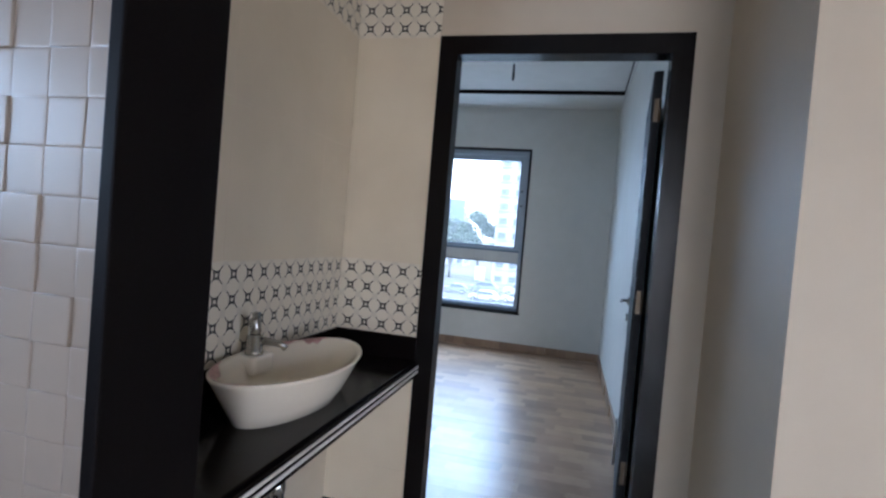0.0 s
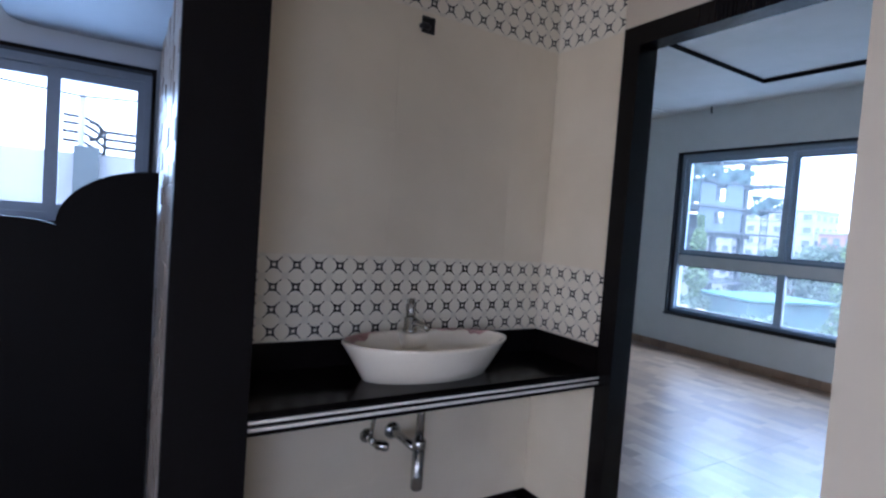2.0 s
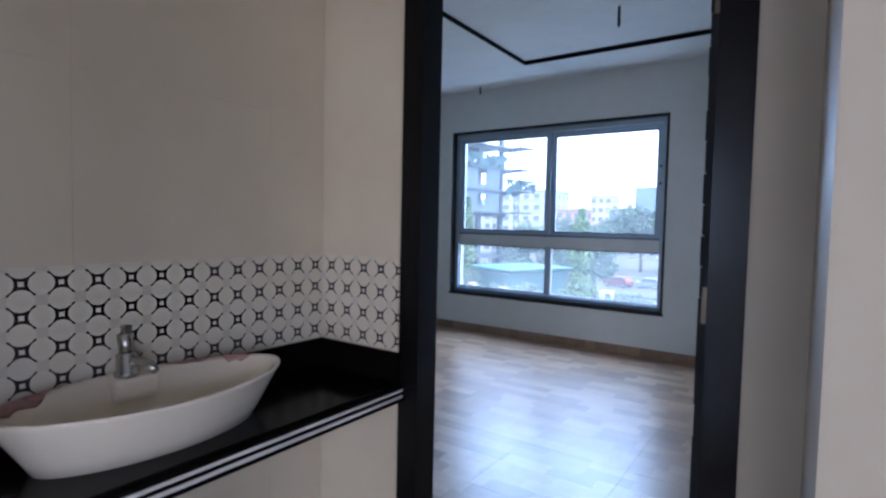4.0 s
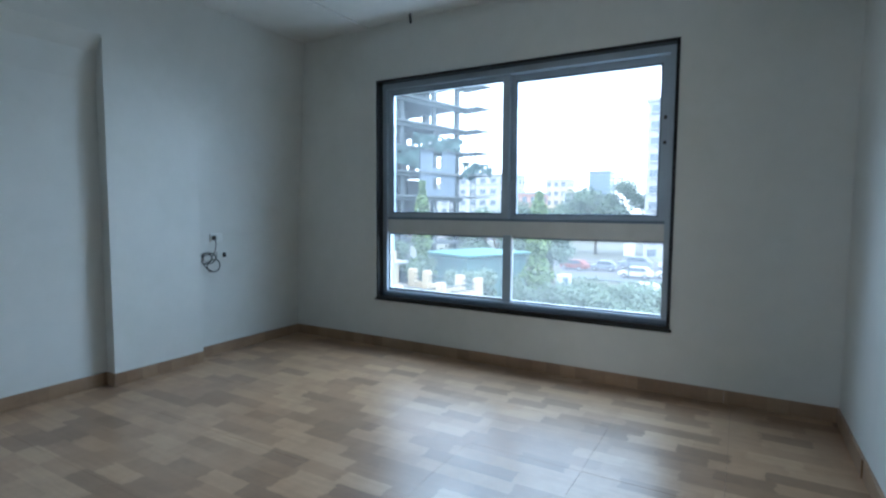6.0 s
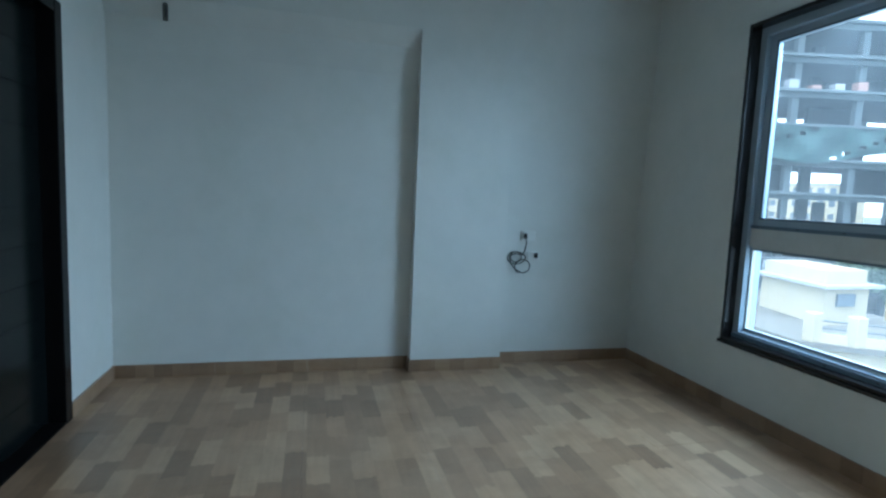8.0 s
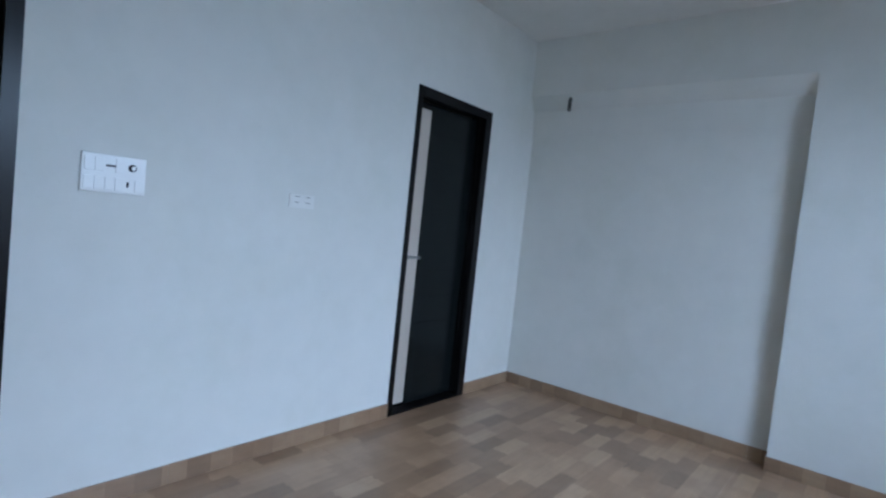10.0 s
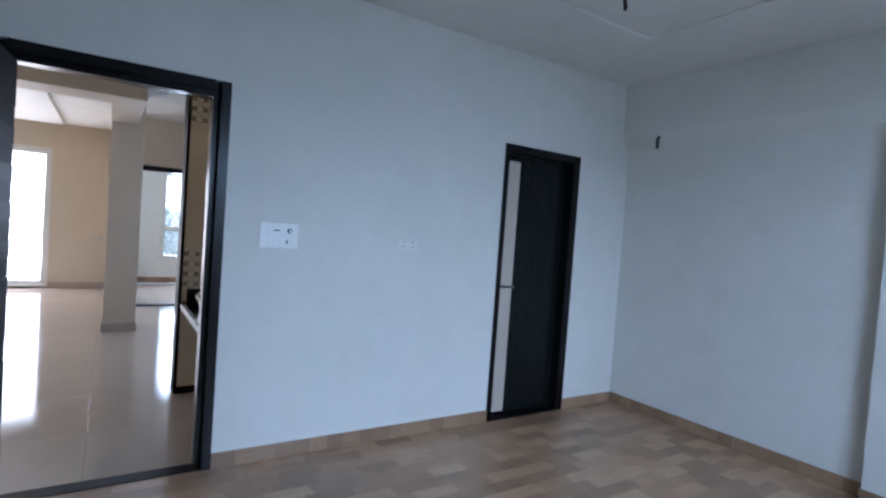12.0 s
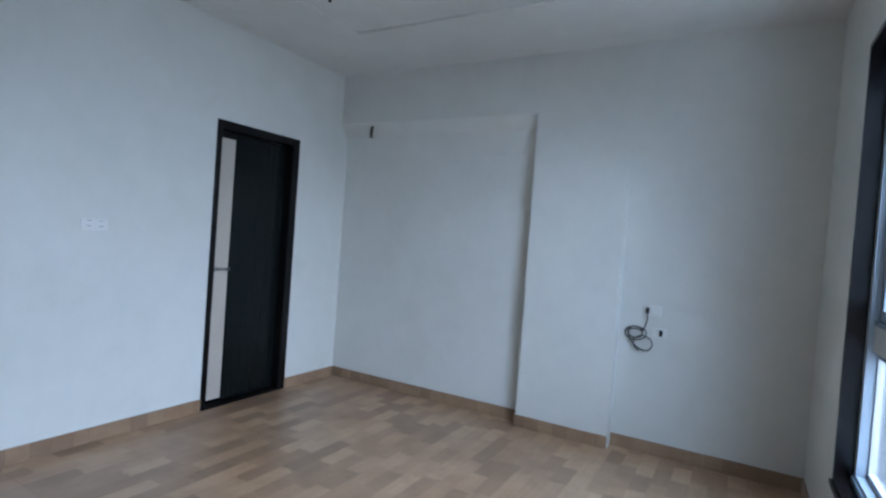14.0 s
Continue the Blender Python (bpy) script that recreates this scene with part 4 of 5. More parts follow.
bm = bmesh.new()
bmesh.ops.create_grid(bm, x_segments=8, y_segments=8, size=2500, matrix=Matrix.Translation((0, 0, GZ)))
structure("ground", bm, SOIL, "dusty open ground reaching the horizon", "ground")
structure("road", prism(bmesh.new(), [(66, -90), (92, -90), (100, 90), (74, 90)], "z", GZ - 0.05, GZ + 0.04), ASPHALT, "wide grey asphalt road", "road")
structure("pavement", prism(bmesh.new(), [(63, -90), (66, -90), (74, 90), (71, 90)], "z", GZ - 0.05, GZ + 0.17), CONCRETE, "raised concrete pavement beside the road", "pavement")


def leaves(count, size, where, seed):
    """Loose leaf clumps: small bent quads set at random round points that where(rng) gives."""
    rng = random.Random(seed)
    verts, faces = [], []
    for _ in range(count):
        c = Vector(where(rng))
        u = Vector((rng.gauss(0, 1), rng.gauss(0, 1), rng.gauss(0, 0.6))).normalized()
        w = u.orthogonal().normalized()
        w = (w * math.cos(rng.random() * 6.3) + u.cross(w) * math.sin(rng.random() * 6.3)).normalized()
        s = size * rng.uniform(0.6, 1.4)
        i = len(verts)
        verts += [c - u * s, c + w * s * 0.45, c + u * s, c - w * s * 0.45 + Vector((0, 0, -0.2 * s))]
        faces.append((i, i + 1, i + 2, i + 3))
    return verts, faces


def leaf_part(parent, count, size, where, seed, material):
    me = bpy.data.meshes.new("crown")
    v, f = leaves(count, size, where, seed)
    me.from_pydata(v, [], f)
    me.materials.append(material)
    ob = new("crown", me)
    ob.parent = parent
    return ob


def mast_tree(x, y, top, width, seed):
    """Narrow upright tree with drooping foliage down its stem."""
    t = thing("mast_tree", (x, y, GZ), "tall narrow mast tree with drooping pale green leaves", "tree", "mast trees by the wall")
    h = top - GZ
    part("trunk", tube(bmesh.new(), [(0, 0, 0), (0.05, 0, h * 0.4), (0, 0.05, h * 0.97)], [0.16, 0.11, 0.02], 8), BARK, t)

    def where(r):
        u = r.random() ** 0.9
        rad = width / 2 * (1.0 - 0.75 * u) * (0.75 + 0.3 * math.sin(u * 23 + seed)) * math.sqrt(r.random())
        a = r.random() * 6.283
        return rad * math.cos(a), rad * math.sin(a), h * (0.10 + 0.9 * u) - 0.3 * rad
    leaf_part(t, 3200, 0.20, where, seed, LEAF_A)
    return t


def broad_tree(x, y, top, width, seed, material=None, group="trees beyond the road"):
    """Spreading tree: a forked trunk, limbs and a crown of clumps with gaps."""
    t = thing("broad_tree", (x, y, GZ), "spreading dark green tree with an uneven crown", "tree", group)
    rng = random.Random(seed)
    h = top - GZ
    bm = tube(bmesh.new(), [(0, 0, 0), (0.15, 0.1, h * 0.25), (0.1, 0.3, h * 0.45)], [0.35, 0.27, 0.18], 8)
    clumps = []
    for k in range(9):
        a, r = rng.random() * 6.283, width / 2 * rng.uniform(0.25, 0.85)
        z = h * rng.uniform(0.45, 0.92) * (1.06 - 0.25 * r / (width / 2))
        c = (r * math.cos(a), r * math.sin(a), z)
        clumps.append((c, width * rng.uniform(0.13, 0.22)))
        tube(bm, [(0.1, 0.25, h * 0.38), (c[0] * 0.5, c[1] * 0.5, (h * 0.4 + z) / 2), c], [0.14, 0.08, 0.03], 6)
    part("trunk", bm, BARK, t)

    def where(r):
        (cx, cy, cz), s = clumps[r.randrange(len(clumps))]
        d = Vector((r.gauss(0, 1), r.gauss(0, 1), r.gauss(0, 0.75))).normalized() * s * r.uniform(0.15, 1.08)
        return cx + d.x, cy + d.y, cz + d.z
    leaf_part(t, 5200, width * 0.028, where, seed, material or LEAF_B)
    return t


mast_tree(44.6, 16.2, 2.9, 3.9, 1)
mast_tree(39.9, 25.0, 3.7, 2.9, 2)
for k, (x, y, top, w) in enumerate(((109, 27.0, 6.6, 12), (112, 21.5, 7.6, 11), (112, 16.5, 5.8, 10), (106, 33, 4.2, 11), (108, 42, 3.4, 12), (116, 10, 5.0, 12), (104, -6, 6.5, 12), (101, -16, 7.0, 13),
                                      (110, 52, 3.5, 12), (60, 22.5, -1.5, 6.5), (52, 27.5, -2.6, 6.0), (56, 3.0, -2.5, 6.5), (105, -30, 7, 13), (46, 33, -1.0, 6), (40, 9.6, -4.6, 6.5), (36.5, 7.6, -5.2, 5.5), (43.5, 12.2, -4.9, 5.5), (44, 7.5, -4.8, 6.0), (61.5, 20.5, 0.6, 7), (62, 24.3, 2.4, 8), (63, 28.2, 1.8, 8), (61.5, 31.8, 1.2, 7), (37.5, 19.5, -3.0, 5.0), (39.5, 16.0, -3.6, 4.0), (38.5, 23.5, -2.7, 4.5))):
    broad_tree(x, y, top, w, 20 + k)

for k, (x, y, top, w) in enumerate(((-46, 4.6, 2.4, 9), (-50, 9.5, 1.8, 10), (-44, 13, 1.2, 9))):
    broad_tree(x, y, top, w, 60 + k, group="trees behind the hall")

# low scrub along the plot's edge
me = bpy.data.meshes.new("scrub")


def scrub_at(r):
    x, y = 50 + 12 * r.random(), 1 + 16 * r.random()
    tall = 0.35 + 1.5 * abs(math.sin(x * 0.55 + 1.3) * math.sin(y * 0.45 + 0.4))
    return x, y, GZ + 0.1 + tall * r.random() ** 1.5


v, f = leaves(11000, 0.17, scrub_at, 77)
me.from_pydata(v, [], f)
me.materials.append(LEAF_C)
tagged(new("scrub", me), "pale green scrub on the empty plot", "shrubs", kind="stuff")


# concrete frame of a tower under construction
def frame_tower():
    t = thing("unfinished_tower", (51, 33.5, GZ), "unfinished concrete frame tower hung with green netting", "building")
    ang = math.atan2(30.0 - 35.6, 61.0 - 39.0) + radians(1.4)
    m = Matrix.Translation((38.4, 36.4, 0)) @ Matrix.Rotation(ang, 4, "Z")

    def put(name, lo, hi, mat, label="", bevel=0.0):
        bm = box(bmesh.new(), lo, hi, bevel)
        bmesh.ops.transform(bm, matrix=m, verts=bm.verts[:])
        return part_at(name, bm, mat, t, label)
    floors = [-5.35 + 2.75 * k for k in range(9)]
    for k, z in enumerate(floors):
        put("slab", (-9, 0, z - 0.22), (22.6, 13, z), CONCRETE)
        if k > 2:
            put("balcony_slab", (22.6, -1.6, z - 0.16), (25.2, 2.6, z), CONCRETE)
            put("edge_beam", (-9, 0.5, z - 0.62), (22.4, 0.8, z - 0.22), CONCRETE)
    for x in (-8.6, -3.0, 2.6, 8.0, 12.2, 17.5, 21.6):
        for y in (0.9, 6.5, 12.2):
            put("column", (x, y, GZ), (x + (0.9 if y > 1 else 0.55), y + 0.5, floors[-1]), CONCRETE)
    for x0, x1, z0, z1 in ((14.6, 16.7, 2.9, 8.2), (18.2, 20.6, 2.9, 8.2), (16.7, 18.2, 2.9, 3.7), (16.7, 18.2, 5.0, 6.2)):
        put("wall_panel", (x0, 0.2, z0), (x1, 0.42, z1), PLASTER_GREY, "grey-blue plastered wall panel")
    for x0, x1, z0, z1, seed in ((0.2, 14.2, 5.75, 8.2, 3), (13.0, 21.5, 8.5, 9.9, 4), (21.5, 27.5, 5.4, 7.2, 5)):
        bm = bmesh.new()
        nx, nz = 26, 8
        grid = []
        for i in range(nx + 1):
            col = []
            for j in range(nz + 1):
                u, w = i / nx, j / nz
                sag = 0.5 * math.sin(math.pi * u * (1 + seed % 2)) * (1 - w)
                col.append(bm.verts.new((x0 + (x1 - x0) * u, -0.05 + 0.25 * math.sin(u * 19 + seed) * math.sin(w * 5 + seed), z0 + (z1 - z0) * w - sag)))
            grid.append(col)
        for i in range(nx):
            for j in range(nz):
                if (i * 7 + j * 3 + seed * 5) % 17 > 0:
                    bm.faces.new((grid[i][j], grid[i + 1][j], grid[i + 1][j + 1], grid[i][j + 1]))
        bmesh.ops.solidify(bm, geom=bm.faces[:], thickness=0.02)
        bmesh.ops.transform(bm, matrix=m, verts=bm.verts[:])
        part_at("safety_net", bm, NET, t, "torn green safety net")
    # panels added at random to darken the see-through floors like shade
    rng = random.Random(12)
    for z, top in zip(floors[2:], floors[3:]):
        for x0, x1 in ((-8.0, -3.0), (-2.4, 2.6), (3.2, 8.0), (8.6, 12.2), (12.8, 17.5), (18.1, 21.6)):
            if rng.random() < 0.62:
                gap = rng.choice((0.0, 0.0, 0.9, 1.5))
                put("infill_panel", (x0 + gap * 0.6, 6.6, z), (x1 - gap, 6.8, top - 0.62 if gap else top - 0.22), CONCRETE, "grey infill panel added to darken the open floor")
    for k in range(6):
        put("rubble", (-2 + k * 1.9, 0.3, floors[6] + 0.0), (-1.2 + k * 1.9, 1.0, floors[6] + 0.35 + 0.2 * (k % 3)), PINKISH if k % 2 else OFFWHITE, "stacked bricks and sacks")
    bm = bmesh.new()
    for x in (24.0, 25.0):
        tube(bm, [(x, 0.6, GZ), (x, 0.6, 17)], 0.05, 5)
    z = GZ
    while z < 17:
        tube(bm, [(24.0, 0.6, z), (25.0, 0.6, z + 1.4)], 0.03, 5)
        z += 1.4
    bmesh.ops.transform(bm, matrix=m, verts=bm.verts[:])
    part_at("hoist_mast", bm, CONCRETE, t, "thin lattice hoist mast")


frame_tower()


def block(name, x, y, w, d, top, material, rows, cols, label, group="far buildings", turn=0.0, roof=True):
    """A far building: walls, roof edge and rows of recessed windows with sills on two sides."""
    t = thing(name, (x, y, GZ), label, "building", group)
    h = top - GZ
    part("wall", box(bmesh.new(), (-d / 2, -w / 2, 0), (d / 2, w / 2, h)), material, t)
    if roof:
        part("roof", box(bmesh.new(), (-d / 2 - 0.25, -w / 2 - 0.25, h), (d / 2 + 0.25, w / 2 + 0.25, h + 0.5)), OFFWHITE, t)
    fh = h / rows
    ww = w / cols
    shared = {}
    for r in range(rows):
        for c in range(cols):
            yy, zz = -w / 2 + (c + 0.5) * ww, r * fh + fh * 0.32
            for side in (0, 1):
                if side and (c + 0.5) * ww > d - 0.5:
                    continue
                key = side
                if key not in shared:
                    sx, sy = (0.06, ww * 0.28) if not side else (ww * 0.28, 0.06)
                    shared[key] = (mesh_of("window", box(bmesh.new(), (-sx, -sy, 0), (sx, sy, fh * 0.45)), DARKPANE),
                                   mesh_of("sill", box(bmesh.new(), (-sx - 0.25, -sy - 0.15, -0.18), (sx + 0.02, sy + 0.15, 0)), OFFWHITE))
                o = new("window", shared[key][0])
                o.parent = t
                o.location = (-d / 2, yy, zz) if not side else (-d / 2 + (c + 0.5) * ww, -w / 2, zz)
                if not side:
                    q = new("sill", shared[key][1])
                    q.parent = o
    t.rotation_euler = (0, 0, turn)
    return t


block("office_tower", 391, 92.5, 15, 15, 29.5, BLUEGLASS, 12, 6, "hazy blue glass office tower far away")
block("apartment_block", 103, 12.6, 8, 9, 20, OFFWHITE, 10, 3, "white apartment block with dark windows beside the road", turn=0.1)
block("apartment_block", 193, 61, 8, 10, 12.3, YELLOW, 6, 3, "cream apartment block with a flat roof")
block("apartment_block", 143, 66, 16, 12, 11, OFFWHITE, 6, 5, "white apartment block behind the unfinished tower")
block("apartment_block", 150, 92, 22, 12, 9, OFFWHITE, 5, 7, "white apartment block behind the unfinished tower")
block("apartment_block", 128, 110, 20, 12, 8.0, YELLOW, 5, 6, "cream apartment block behind trees")
block("apartment_block", 135, 51, 7, 8, 5.6, PINKISH, 4, 3, "small brick-red block among trees")
block("apartment_block", 170, 47, 9, 9, 6.5, OFFWHITE, 4, 3, "white low block among trees")
block("apartment_block", 160, 38, 8, 9, 5.0, OFFWHITE, 4, 3, "white low block among trees")
block("apartment_block", 240, 70, 16, 12, 9, OFFWHITE, 5, 5, "white distant block above the trees")
block("apartment_block", 118, -22, 14, 12, 12, OFFWHITE, 6, 5, "white apartment block beyond the road trees")
block("apartment_block", 210, 20, 18, 12, 4.5, YELLOW, 4, 6, "cream distant block above the trees")


# near house with a terrace
house = thing("terrace_house", (24, 16, GZ), "pale yellow house with a flat terrace, posts and railings", "house")
part_at("wall", prism(bmesh.new(), [(19.4, 15.0), (22.4, 13.0), (24.9, 12.2), (25.6, 13.5), (27.0, 17.6), (27.2, 24.0), (20.0, 24.0)], "z", GZ, -3.3), YELLOW, house)
part_at("roof", prism(bmesh.new(), [(19.2, 14.9), (22.3, 12.8), (25.05, 12.0), (25.8, 13.4), (27.2, 17.6), (27.4, 24.2), (19.8, 24.2)], "z", -3.3, -3.1), TERRACE, house, "pale terrace slab")
part_at("stair_head", prism(bmesh.new(), [(22.4, 16.8), (24.75, 16.9), (25.5, 20.6), (23.2, 20.5)], "z", -3.1, -1.62), YELLOW, house, "pale yellow stair head")
part_at("stair_roof", prism(bmesh.new(), [(22.1, 16.5), (25.2, 16.6), (25.9, 20.9), (22.9, 20.8)], "z", -1.62, -1.5), OFFWHITE, house)
part_at("water_tank", prism(bmesh.new(), [(22.5, 16.9), (24.7, 17.0), (25.4, 20.5), (23.2, 20.4)], "z", -1.5, -0.95), YELLOW, house, "cream rooftop tank housing")
part_at("stair_window", box(bmesh.new(), (23.0, 16.74, -2.35), (23.9, 16.86, -1.85)), DARKPANE, house, "dark stair-head window")
part_at("window", box(bmesh.new(), (23.4, 12.36, -4.9), (24.3, 12.66, -3.9)), DARKPANE, house)
part_at("chajja", box(bmesh.new(), (23.2, 12.1, -3.85), (24.5, 12.66, -3.7)), PINKISH, house, "window hood")
posts = ((19.7, 14.9), (20.6, 14.1), (22.4, 12.95), (24.8, 12.2), (25.4, 13.5), (26.2, 16.0), (26.6, 17.2))
pm = mesh_of("post", box(bmesh.new(), (-0.2, -0.2, 0), (0.2, 0.2, 1.0), 0.03), YELLOW)
for x, y in posts:
    o = new("post", pm)
    o.parent = house
    o.location = (x - 24, y - 16, -3.1 - GZ)
for (x0, y0), (x1, y1) in zip(posts, posts[1:]):
    d = Vector((y0 - y1, x1 - x0)).normalized() * 0.07
    part_at("parapet", prism(bmesh.new(), [(x0 - d.x, y0 - d.y), (x1 - d.x, y1 - d.y), (x1 + d.x, y1 + d.y), (x0 + d.x, y0 + d.y)], "z", -3.1, -2.78), YELLOW, house, "low cream parapet")
    for zz in (0.5, 0.75):
        part_at("rail", tube(bmesh.new(), [(x0, y0, -3.1 + zz), (x1, y1, -3.1 + zz)], 0.03, 6), CONCRETE, house)
shed = thing("roadside_shed", (44, 22, GZ), "dark green-grey shed with a teal sheet roof", "shed")
part_at("wall", prism(bmesh.new(), [(41, 21.2), (48, 18.6), (50, 24), (43, 26.6)], "z", GZ, -2.9), NET, shed)
part_at("roof", prism(bmesh.new(), [(40.6, 20.9), (48.4, 18.0), (50.5, 24.2), (42.8, 27.0)], "z", -2.75, -2.62), TEAL, shed, "teal sheet roof")
kiosk = thing("kiosk", (54.2, 16.8, GZ), "small blue and white roadside kiosk", "kiosk")
part_at("body", box(bmesh.new(), (53.6, 16.2, GZ), (55.0, 17.4, GZ + 2.2), 0.05), CARWHITE, kiosk)
part_at("door", box(bmesh.new(), (53.55, 16.2, GZ + 0.1), (53.62, 16.7, GZ + 2.0)), BLUEGLASS, kiosk, "blue door")
board = thing("road_sign", (72, 13.7, GZ), "white sign board on a thin pole", "sign")
part_at("pole", tube(bmesh.new(), [(72, 13.7, GZ), (72, 13.7, GZ + 4.3)], 0.06, 8), CONCRETE, board)
part_at("panel", box(bmesh.new(), (71.9, 13.0, GZ + 3.0), (72.0, 14.4, GZ + 4.9), 0.02), CARWHITE, board)


def car(x, y, turn, paint, label, long=4.2, tall=1.5):
    c = thing("car", (x, y, GZ + 0.04), label, "car", "parked cars")
    prof = [(-0.5, 0.22), (0.5, 0.22), (0.5, 0.52), (0.46, 0.58), (0.27, 0.62), (0.15, 1.0), (-0.30, 1.0), (-0.44, 0.66), (-0.5, 0.60)]
    bm = prism(bmesh.new(), [(a * long, b * tall) for a, b in prof], "y", -0.82, 0.82)
    bmesh.ops.bevel(bm, geom=bm.edges[:], offset=0.06, segments=2, affect="EDGES")
    part("body", bm, paint, c)
    part("windows", prism(bmesh.new(), [(a * long, b * tall) for a, b in ((0.24, 0.64), (0.13, 0.95), (-0.28, 0.95), (-0.39, 0.67))], "y", -0.84, 0.84), DARKPANE, c, "dark side glass")
    for ax in (-0.31, 0.31):
        for sy in (-0.8, 0.8):
            w = part("wheel", tube(bmesh.new(), [(ax * long, sy - 0.1, 0.31), (ax * long, sy + 0.1, 0.31)], 0.31, 14), RUBBER, c)
            part("rim", tube(bmesh.new(), [(ax * long, sy - 0.11, 0.31), (ax * long, sy + 0.11, 0.31)], 0.17, 10), CARWHITE, w)
    c.rotation_euler = (0, 0, turn)


car(73.0, 13.0, 1.5, CARWHITE, "white hatchback parked at the kerb")
car(74.5, 8.6, 1.45, CARWHITE, "white saloon parked at the kerb")
car(75.4, 4.2, 1.5, CARGREY, "grey saloon parked at the kerb")
car(78.5, 22.6, 1.3, CARRED, "red three-box car on the road")
car(79.5, 18.6, 1.6, CARGREY, "small grey car on the road", 3.6)
car(84.0, 15.0, 1.5, CARGREY, "grey van on the far lane", 4.8, 1.9)
car(86.0, 9.5, 1.5, CARWHITE, "white van on the far lane", 4.8, 1.9)
car(57.6, 9.2, 0.4, CARWHITE, "white car parked on the plot")

# north side: neighbour's parapet with a railing and a pole
nb_house = thing("neighbour_house", (-0.5, 13, GZ), "pale neighbouring house with a bent terrace railing", "house")
part_at("wall", box(bmesh.new(), (-9, 12.0, GZ), (6, 20, 2.15)), OFFWHITE, nb_house)
part_at("stair_wall", box(bmesh.new(), (-0.85, 11.8, 0.8), (-0.45, 12.0, 2.28)), CONCRETE, nb_house, "grey stair-head wall")
part_at("pole", tube(bmesh.new(), [(-0.75, 11.9, 1.2), (-0.75, 11.9, 3.25)], 0.05, 8), OFFWHITE, nb_house)
for zz in (2.25, 2.42, 2.58, 2.72):
    part_at("rail", tube(bmesh.new(), [(-1.05, 12.1, zz + 0.14), (-0.72, 12.1, zz + 0.13), (-0.55, 12.1, zz + 0.04), (-0.38, 12.1, zz - 0.10), (6, 12.1, zz - 0.14)], 0.03, 6), RUBBER, nb_house)
part_at("rail_end", tube(bmesh.new(), [(-0.6 + 0.16 * math.cos(k * 0.45), 12.06, 2.60 + 0.17 * math.sin(k * 0.45)) for k in range(-4, 5)], 0.035, 6), RUBBER, nb_house, "curled rail end")
for x in (-0.38, 0.55, 2.0, 3.6):
    part_at("baluster", tube(bmesh.new(), [(x, 12.1, 2.0), (x, 12.1, 2.62)], 0.03, 6), RUBBER, nb_house)
cable = thing("overhead_cable", (0, 11.5, 3.2), "thin sagging overhead cable tied to the house pole", "cable")
part_at("cable", tube(bmesh.new(), [(-8, 11.5, 3.6), (-3, 11.5, 3.3), (-0.75, 11.86, 3.2), (0.4, 11.6, 3.25), (6, 11.5, 3.7)], 0.02, 5), BLACK, cable)

# ---- floor tiles ----
floor, floor_hall = bpy.data.objects["floor"], bpy.data.objects["floor_hall"]


def tiles(name, parent, material, x0, y0, x1, y1, step, top, thick, gap, keep=lambda x, y: True):
    """Square tiles on a grid, each an object under the floor, sharing one mesh for each size."""
    made = {}
    nx, ny = math.ceil((x1 - x0) / step - 1e-6), math.ceil((y1 - y0) / step - 1e-6)
    for i in range(nx):
        for j in range(ny):
            w, d = min(step, x1 - x0 - i * step), min(step, y1 - y0 - j * step)
            cx, cy = x0 + i * step + w / 2, y0 + j * step + d / 2
            if not keep(cx, cy):
                continue
            key = (round(w, 3), round(d, 3))
            if key not in made:
                made[key] = mesh_of(name, box(bmesh.new(), (-w / 2 + gap, -d / 2 + gap, -thick), (w / 2 - gap, d / 2 - gap, 0), 0.0006), material)
            ob = new(name, made[key])
            ob.parent = parent
            ob.location = (cx, cy, top + random.uniform(-0.0003, 0.0003))


tiles("tile", floor, STAVE_Y, XW, YS, XE, 4.79, 0.6, 0.0, 0.011, 0.0004)
tiles("tile", floor_hall, HALL_TILE, -7.1, -4.0, XH + 0.002, 3.05, 0.8, -0.05, 0.013, 0.0007)

# ---- skirting tiles ----
def skirting(name, axis, face, out, lo, hi, step, label, lean=0.0):
    """Skirting of tile lengths along a wall; face is the wall's plane, out the way it stands off."""
    base = thing(name, (0, 0, 0), label, "skirting", kind="structure")
    a = lo
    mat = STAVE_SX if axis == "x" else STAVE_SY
    while a < hi - 1e-4:
        b = min(a + step, hi)
        top = 0.089 + random.uniform(-0.0015, 0.0015)
        t0, t1 = sorted((face, face + out * (0.010 + random.uniform(0, 0.0015))))
        t0, t1 = t0 + lean * (a - lo), t1 + lean * (b - lo)
        bm = box(bmesh.new(), (a + 0.0006, t0, 0.0) if axis == "x" else (t0, a + 0.0006, 0.0), (b - 0.0006, t1, top) if axis == "x" else (t1, b - 0.0006, top), 0.0015)
        part("tile", bm, mat, base)
        a = b


sk = "wood-look tile skirting along the painted wall"
skirting("baseboard", "y", XW, 1, 1.40, 3.35, 0.6, sk)
skirting("baseboard", "y", XW, 1, 4.15, 4.765, 0.6, sk)
skirting("baseboard", "x", 4.765, -1, XW + 0.012, 3.766, 0.6, sk)
skirting("baseboard", "y", 3.766, -1, 4.672, 4.754, 0.6, sk)
skirting("baseboard", "x", 4.671, -1, 3.756, 4.45, 0.6, sk)
skirting("baseboard", "x", YN - 0.008, -1, 4.45, XE, 0.6, sk)
skirting("baseboard", "y", XE, -1, YS + 0.045, 4.77, 0.6, sk)
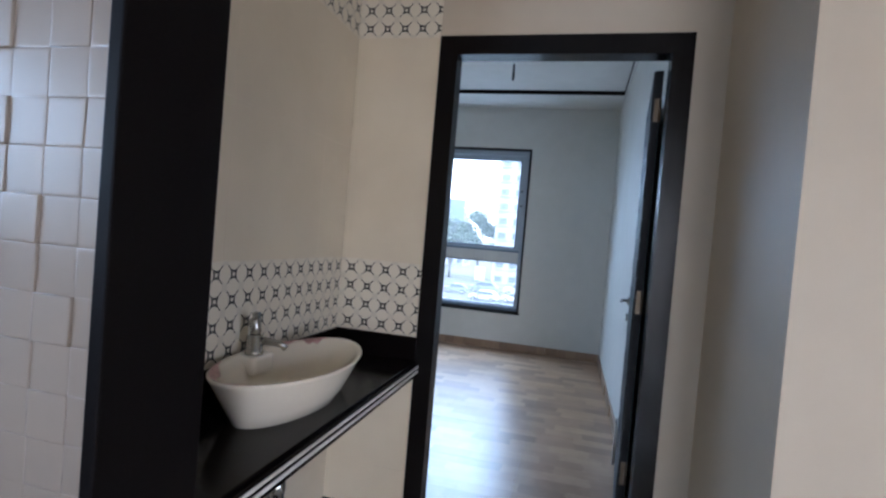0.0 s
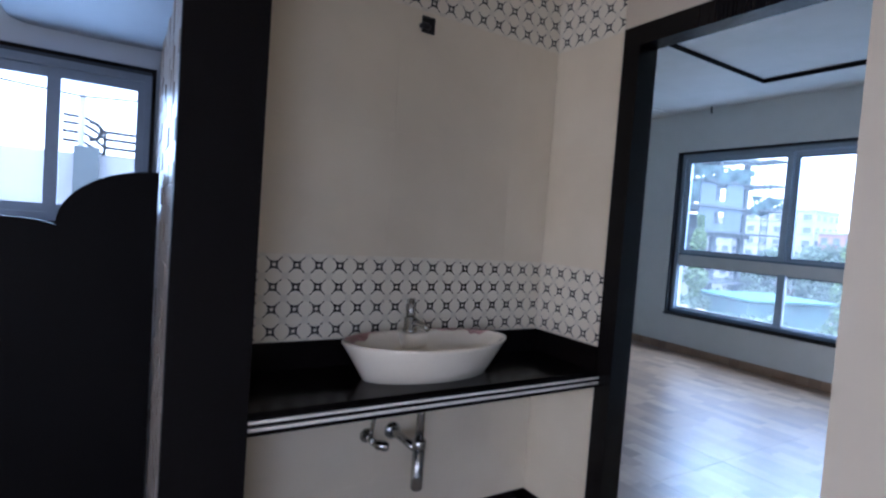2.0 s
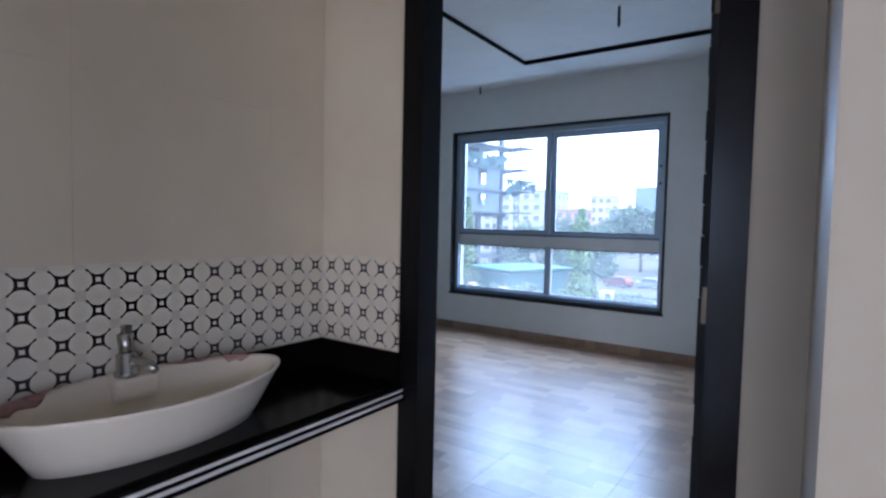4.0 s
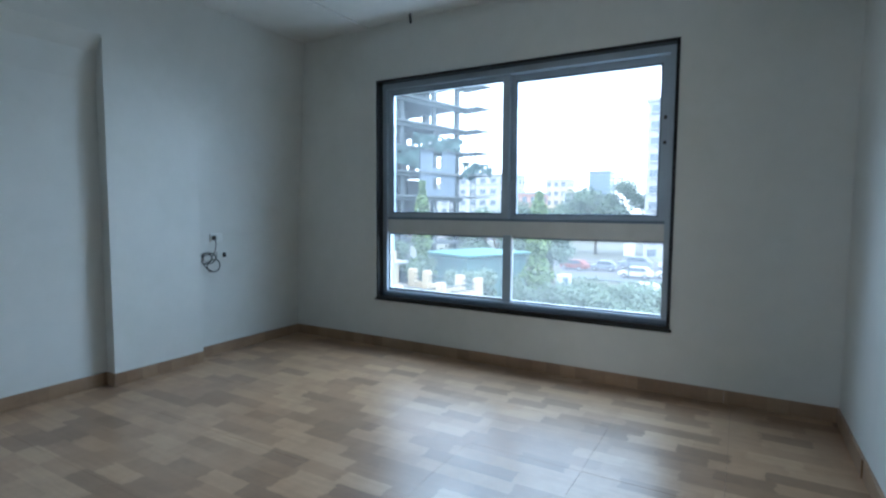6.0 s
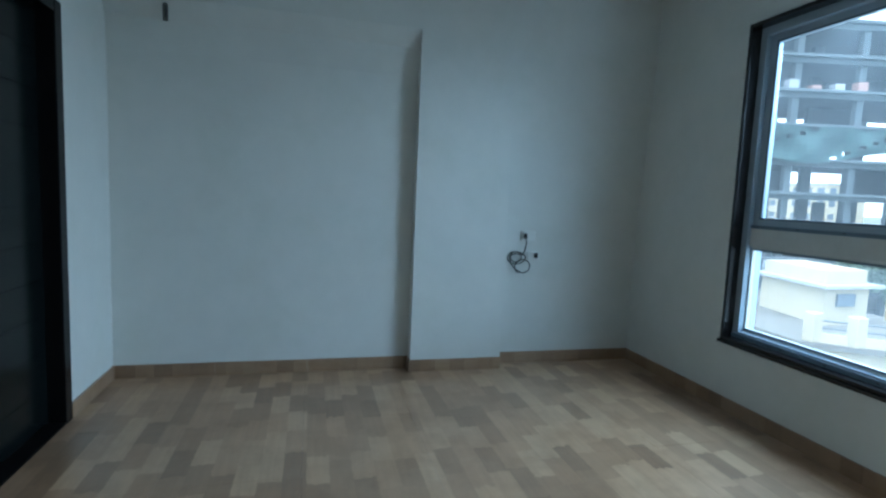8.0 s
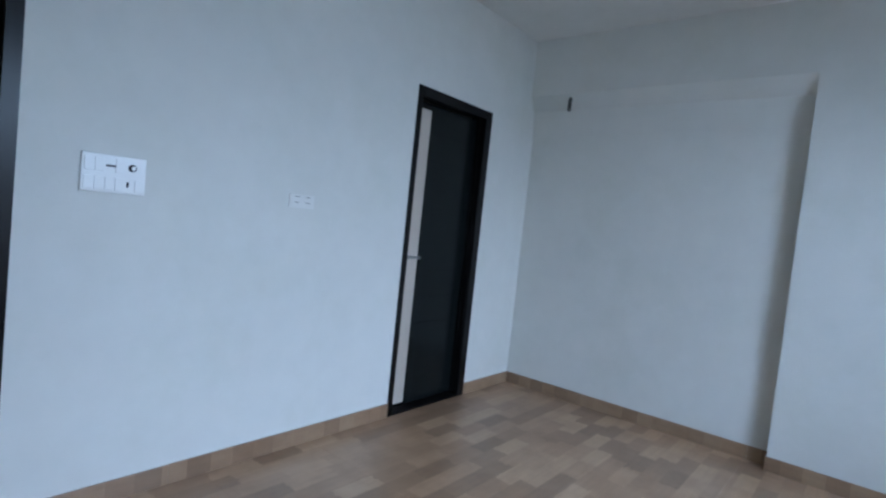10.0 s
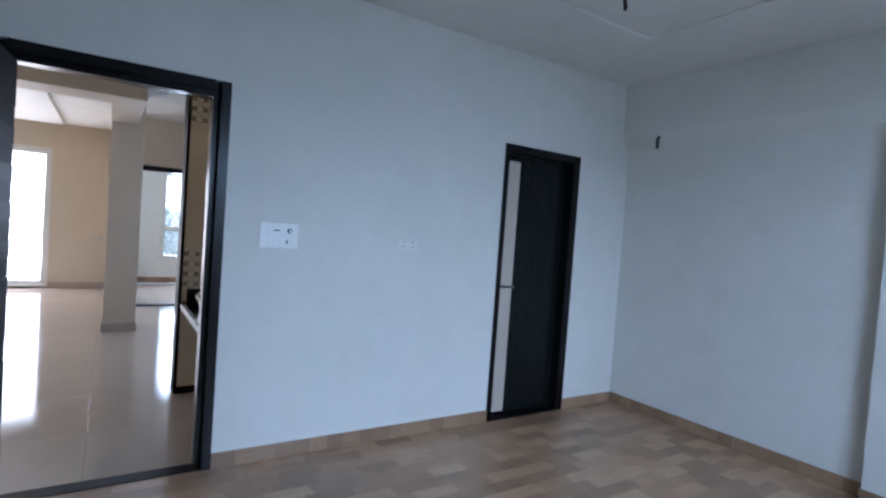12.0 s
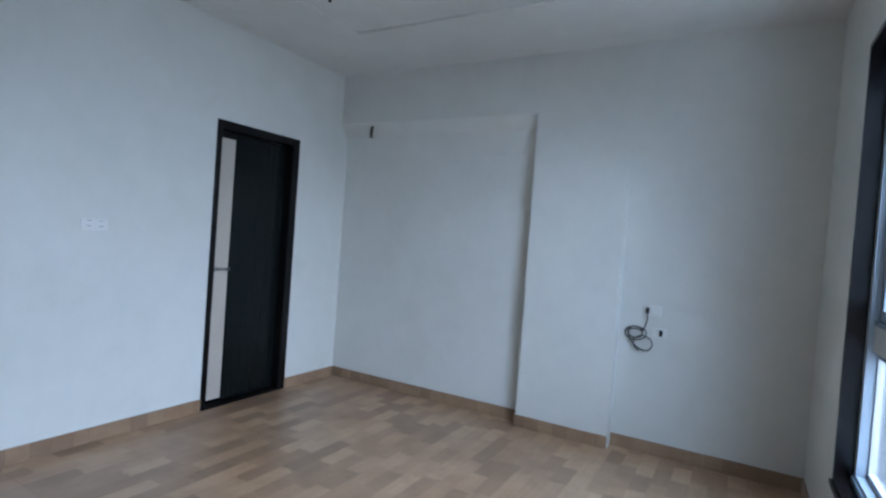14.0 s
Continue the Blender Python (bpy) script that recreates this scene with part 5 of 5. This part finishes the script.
skirting("baseboard", "x", YS + 0.0, 1, XW + 0.012, XE - 0.012, 0.6, sk, 0.045 / (XE - XW))

# black granite skirting in the niche
nsk = thing("baseboard", (0, 0, 0), "black granite skirting under the basin counter", "skirting", kind="structure")
part("length", box(bmesh.new(), (0.248, NB - 0.012, -0.05), (NR, NB, 0.012), 0.002), GRANITE, nsk)
part("length", box(bmesh.new(), (NR - 0.012, 1.402, -0.05), (NR, NB - 0.012, 0.012), 0.002), GRANITE, nsk)
part("length", box(bmesh.new(), (0.256, 1.375, -0.05), (0.268, NB - 0.012, 0.012), 0.002), GRANITE, nsk)

# ---- niche tiles: 0.3 m rows from the floor ----
nb, ns = bpy.data.objects["niche_back"], bpy.data.objects["niche_side"]
rows_z = [(-0.05, 0.203), (0.203, 0.813), (0.813, 1.143), (1.143, 1.648), (1.648, 2.152), (2.152, 2.482), (2.482, HC)]
for za, zb in rows_z:
    a = 0.2485
    while a < NR - 1e-3:
        b = min(a + 0.6, NR)
        part("tile", box(bmesh.new(), (a + 0.0002, NB, za + 0.0002), (b - 0.0002, NB + 0.008, zb - 0.0002), 0.0004), STAR_X, nb)
        a = b
    part("tile", box(bmesh.new(), (0.248, 1.385, za + 0.0002), (0.256, NB - 0.0002, zb - 0.0002), 0.0004), STAR_Y, nb)
    part("tile", box(bmesh.new(), (NR, 1.4025, za + 0.0002), (NR + 0.004, NB - 0.0002, zb - 0.0002), 0.0004), STAR_Y, ns)

# ---- embossed wall tiles beside the kitchen ----
ke = bpy.data.objects["wall_kitchen_east"]


def emboss_mesh(kind):
    """A relief tile: a grid of square blocks at differing depths, each leaning its own way, with soft glazed edges."""
    rng = random.Random(kind)
    bm = bmesh.new()
    s = 0.075
    for i in range(4):
        for j in range(4):
            y0, y1, z0, z1 = i * s, (i + 1) * s, j * s, (j + 1) * s
            d, ly, lz = rng.choice((0.003, 0.003, 0.003, 0.003, 0.0055, 0.008)), rng.uniform(-0.0006, 0.0006), rng.uniform(-0.0005, 0.0005)

            def ring(m, depth, lean):
                return [bm.verts.new((-0.006 - max(0.0, depth + lean * (ly * a + lz * b)), (y0 + m) if a < 0 else (y1 - m), (z0 + m) if b < 0 else (z1 - m))) for a, b in ((-1, -1), (1, -1), (1, 1), (-1, 1))]
            rings = [ring(0, 0.0024, 0), ring(0.0002, d - 0.0005, 0.95), ring(0.0022, d - 0.0001, 1.0), ring(0.006, d, 1.0)]
            for p, q in zip(rings, rings[1:]):
                for n in range(4):
                    bm.faces.new((p[n], p[(n + 1) % 4], q[(n + 1) % 4], q[n])).smooth = True
            bm.faces.new(rings[-1])
    bmesh.ops.recalc_face_normals(bm, faces=bm.faces[:])
    back = [bm.verts.new((x, y, z)) for x, y, z in ((0, 0, 0), (0, 0.3, 0), (0, 0.3, 0.3), (0, 0, 0.3))]
    front = [bm.verts.new((-0.006, v.co.y, v.co.z)) for v in back]
    for n in range(4):
        bm.faces.new((back[n], back[(n + 1) % 4], front[(n + 1) % 4], front[n]))
    return mesh_of("tile", bm, EMBOSS)


kinds = [emboss_mesh(k) for k in range(5)]
for i in range(7):
    for j in range(10):
        if j * 0.30 + 0.27 > HC + 0.02 or 1.345 + i * 0.3 > 3.02:
            continue
        ob = new("tile", kinds[random.randrange(5)])
        ob.parent = ke
        ob.location = (0.0865, 1.387 + i * 0.3001, -0.06 + j * 0.3001)
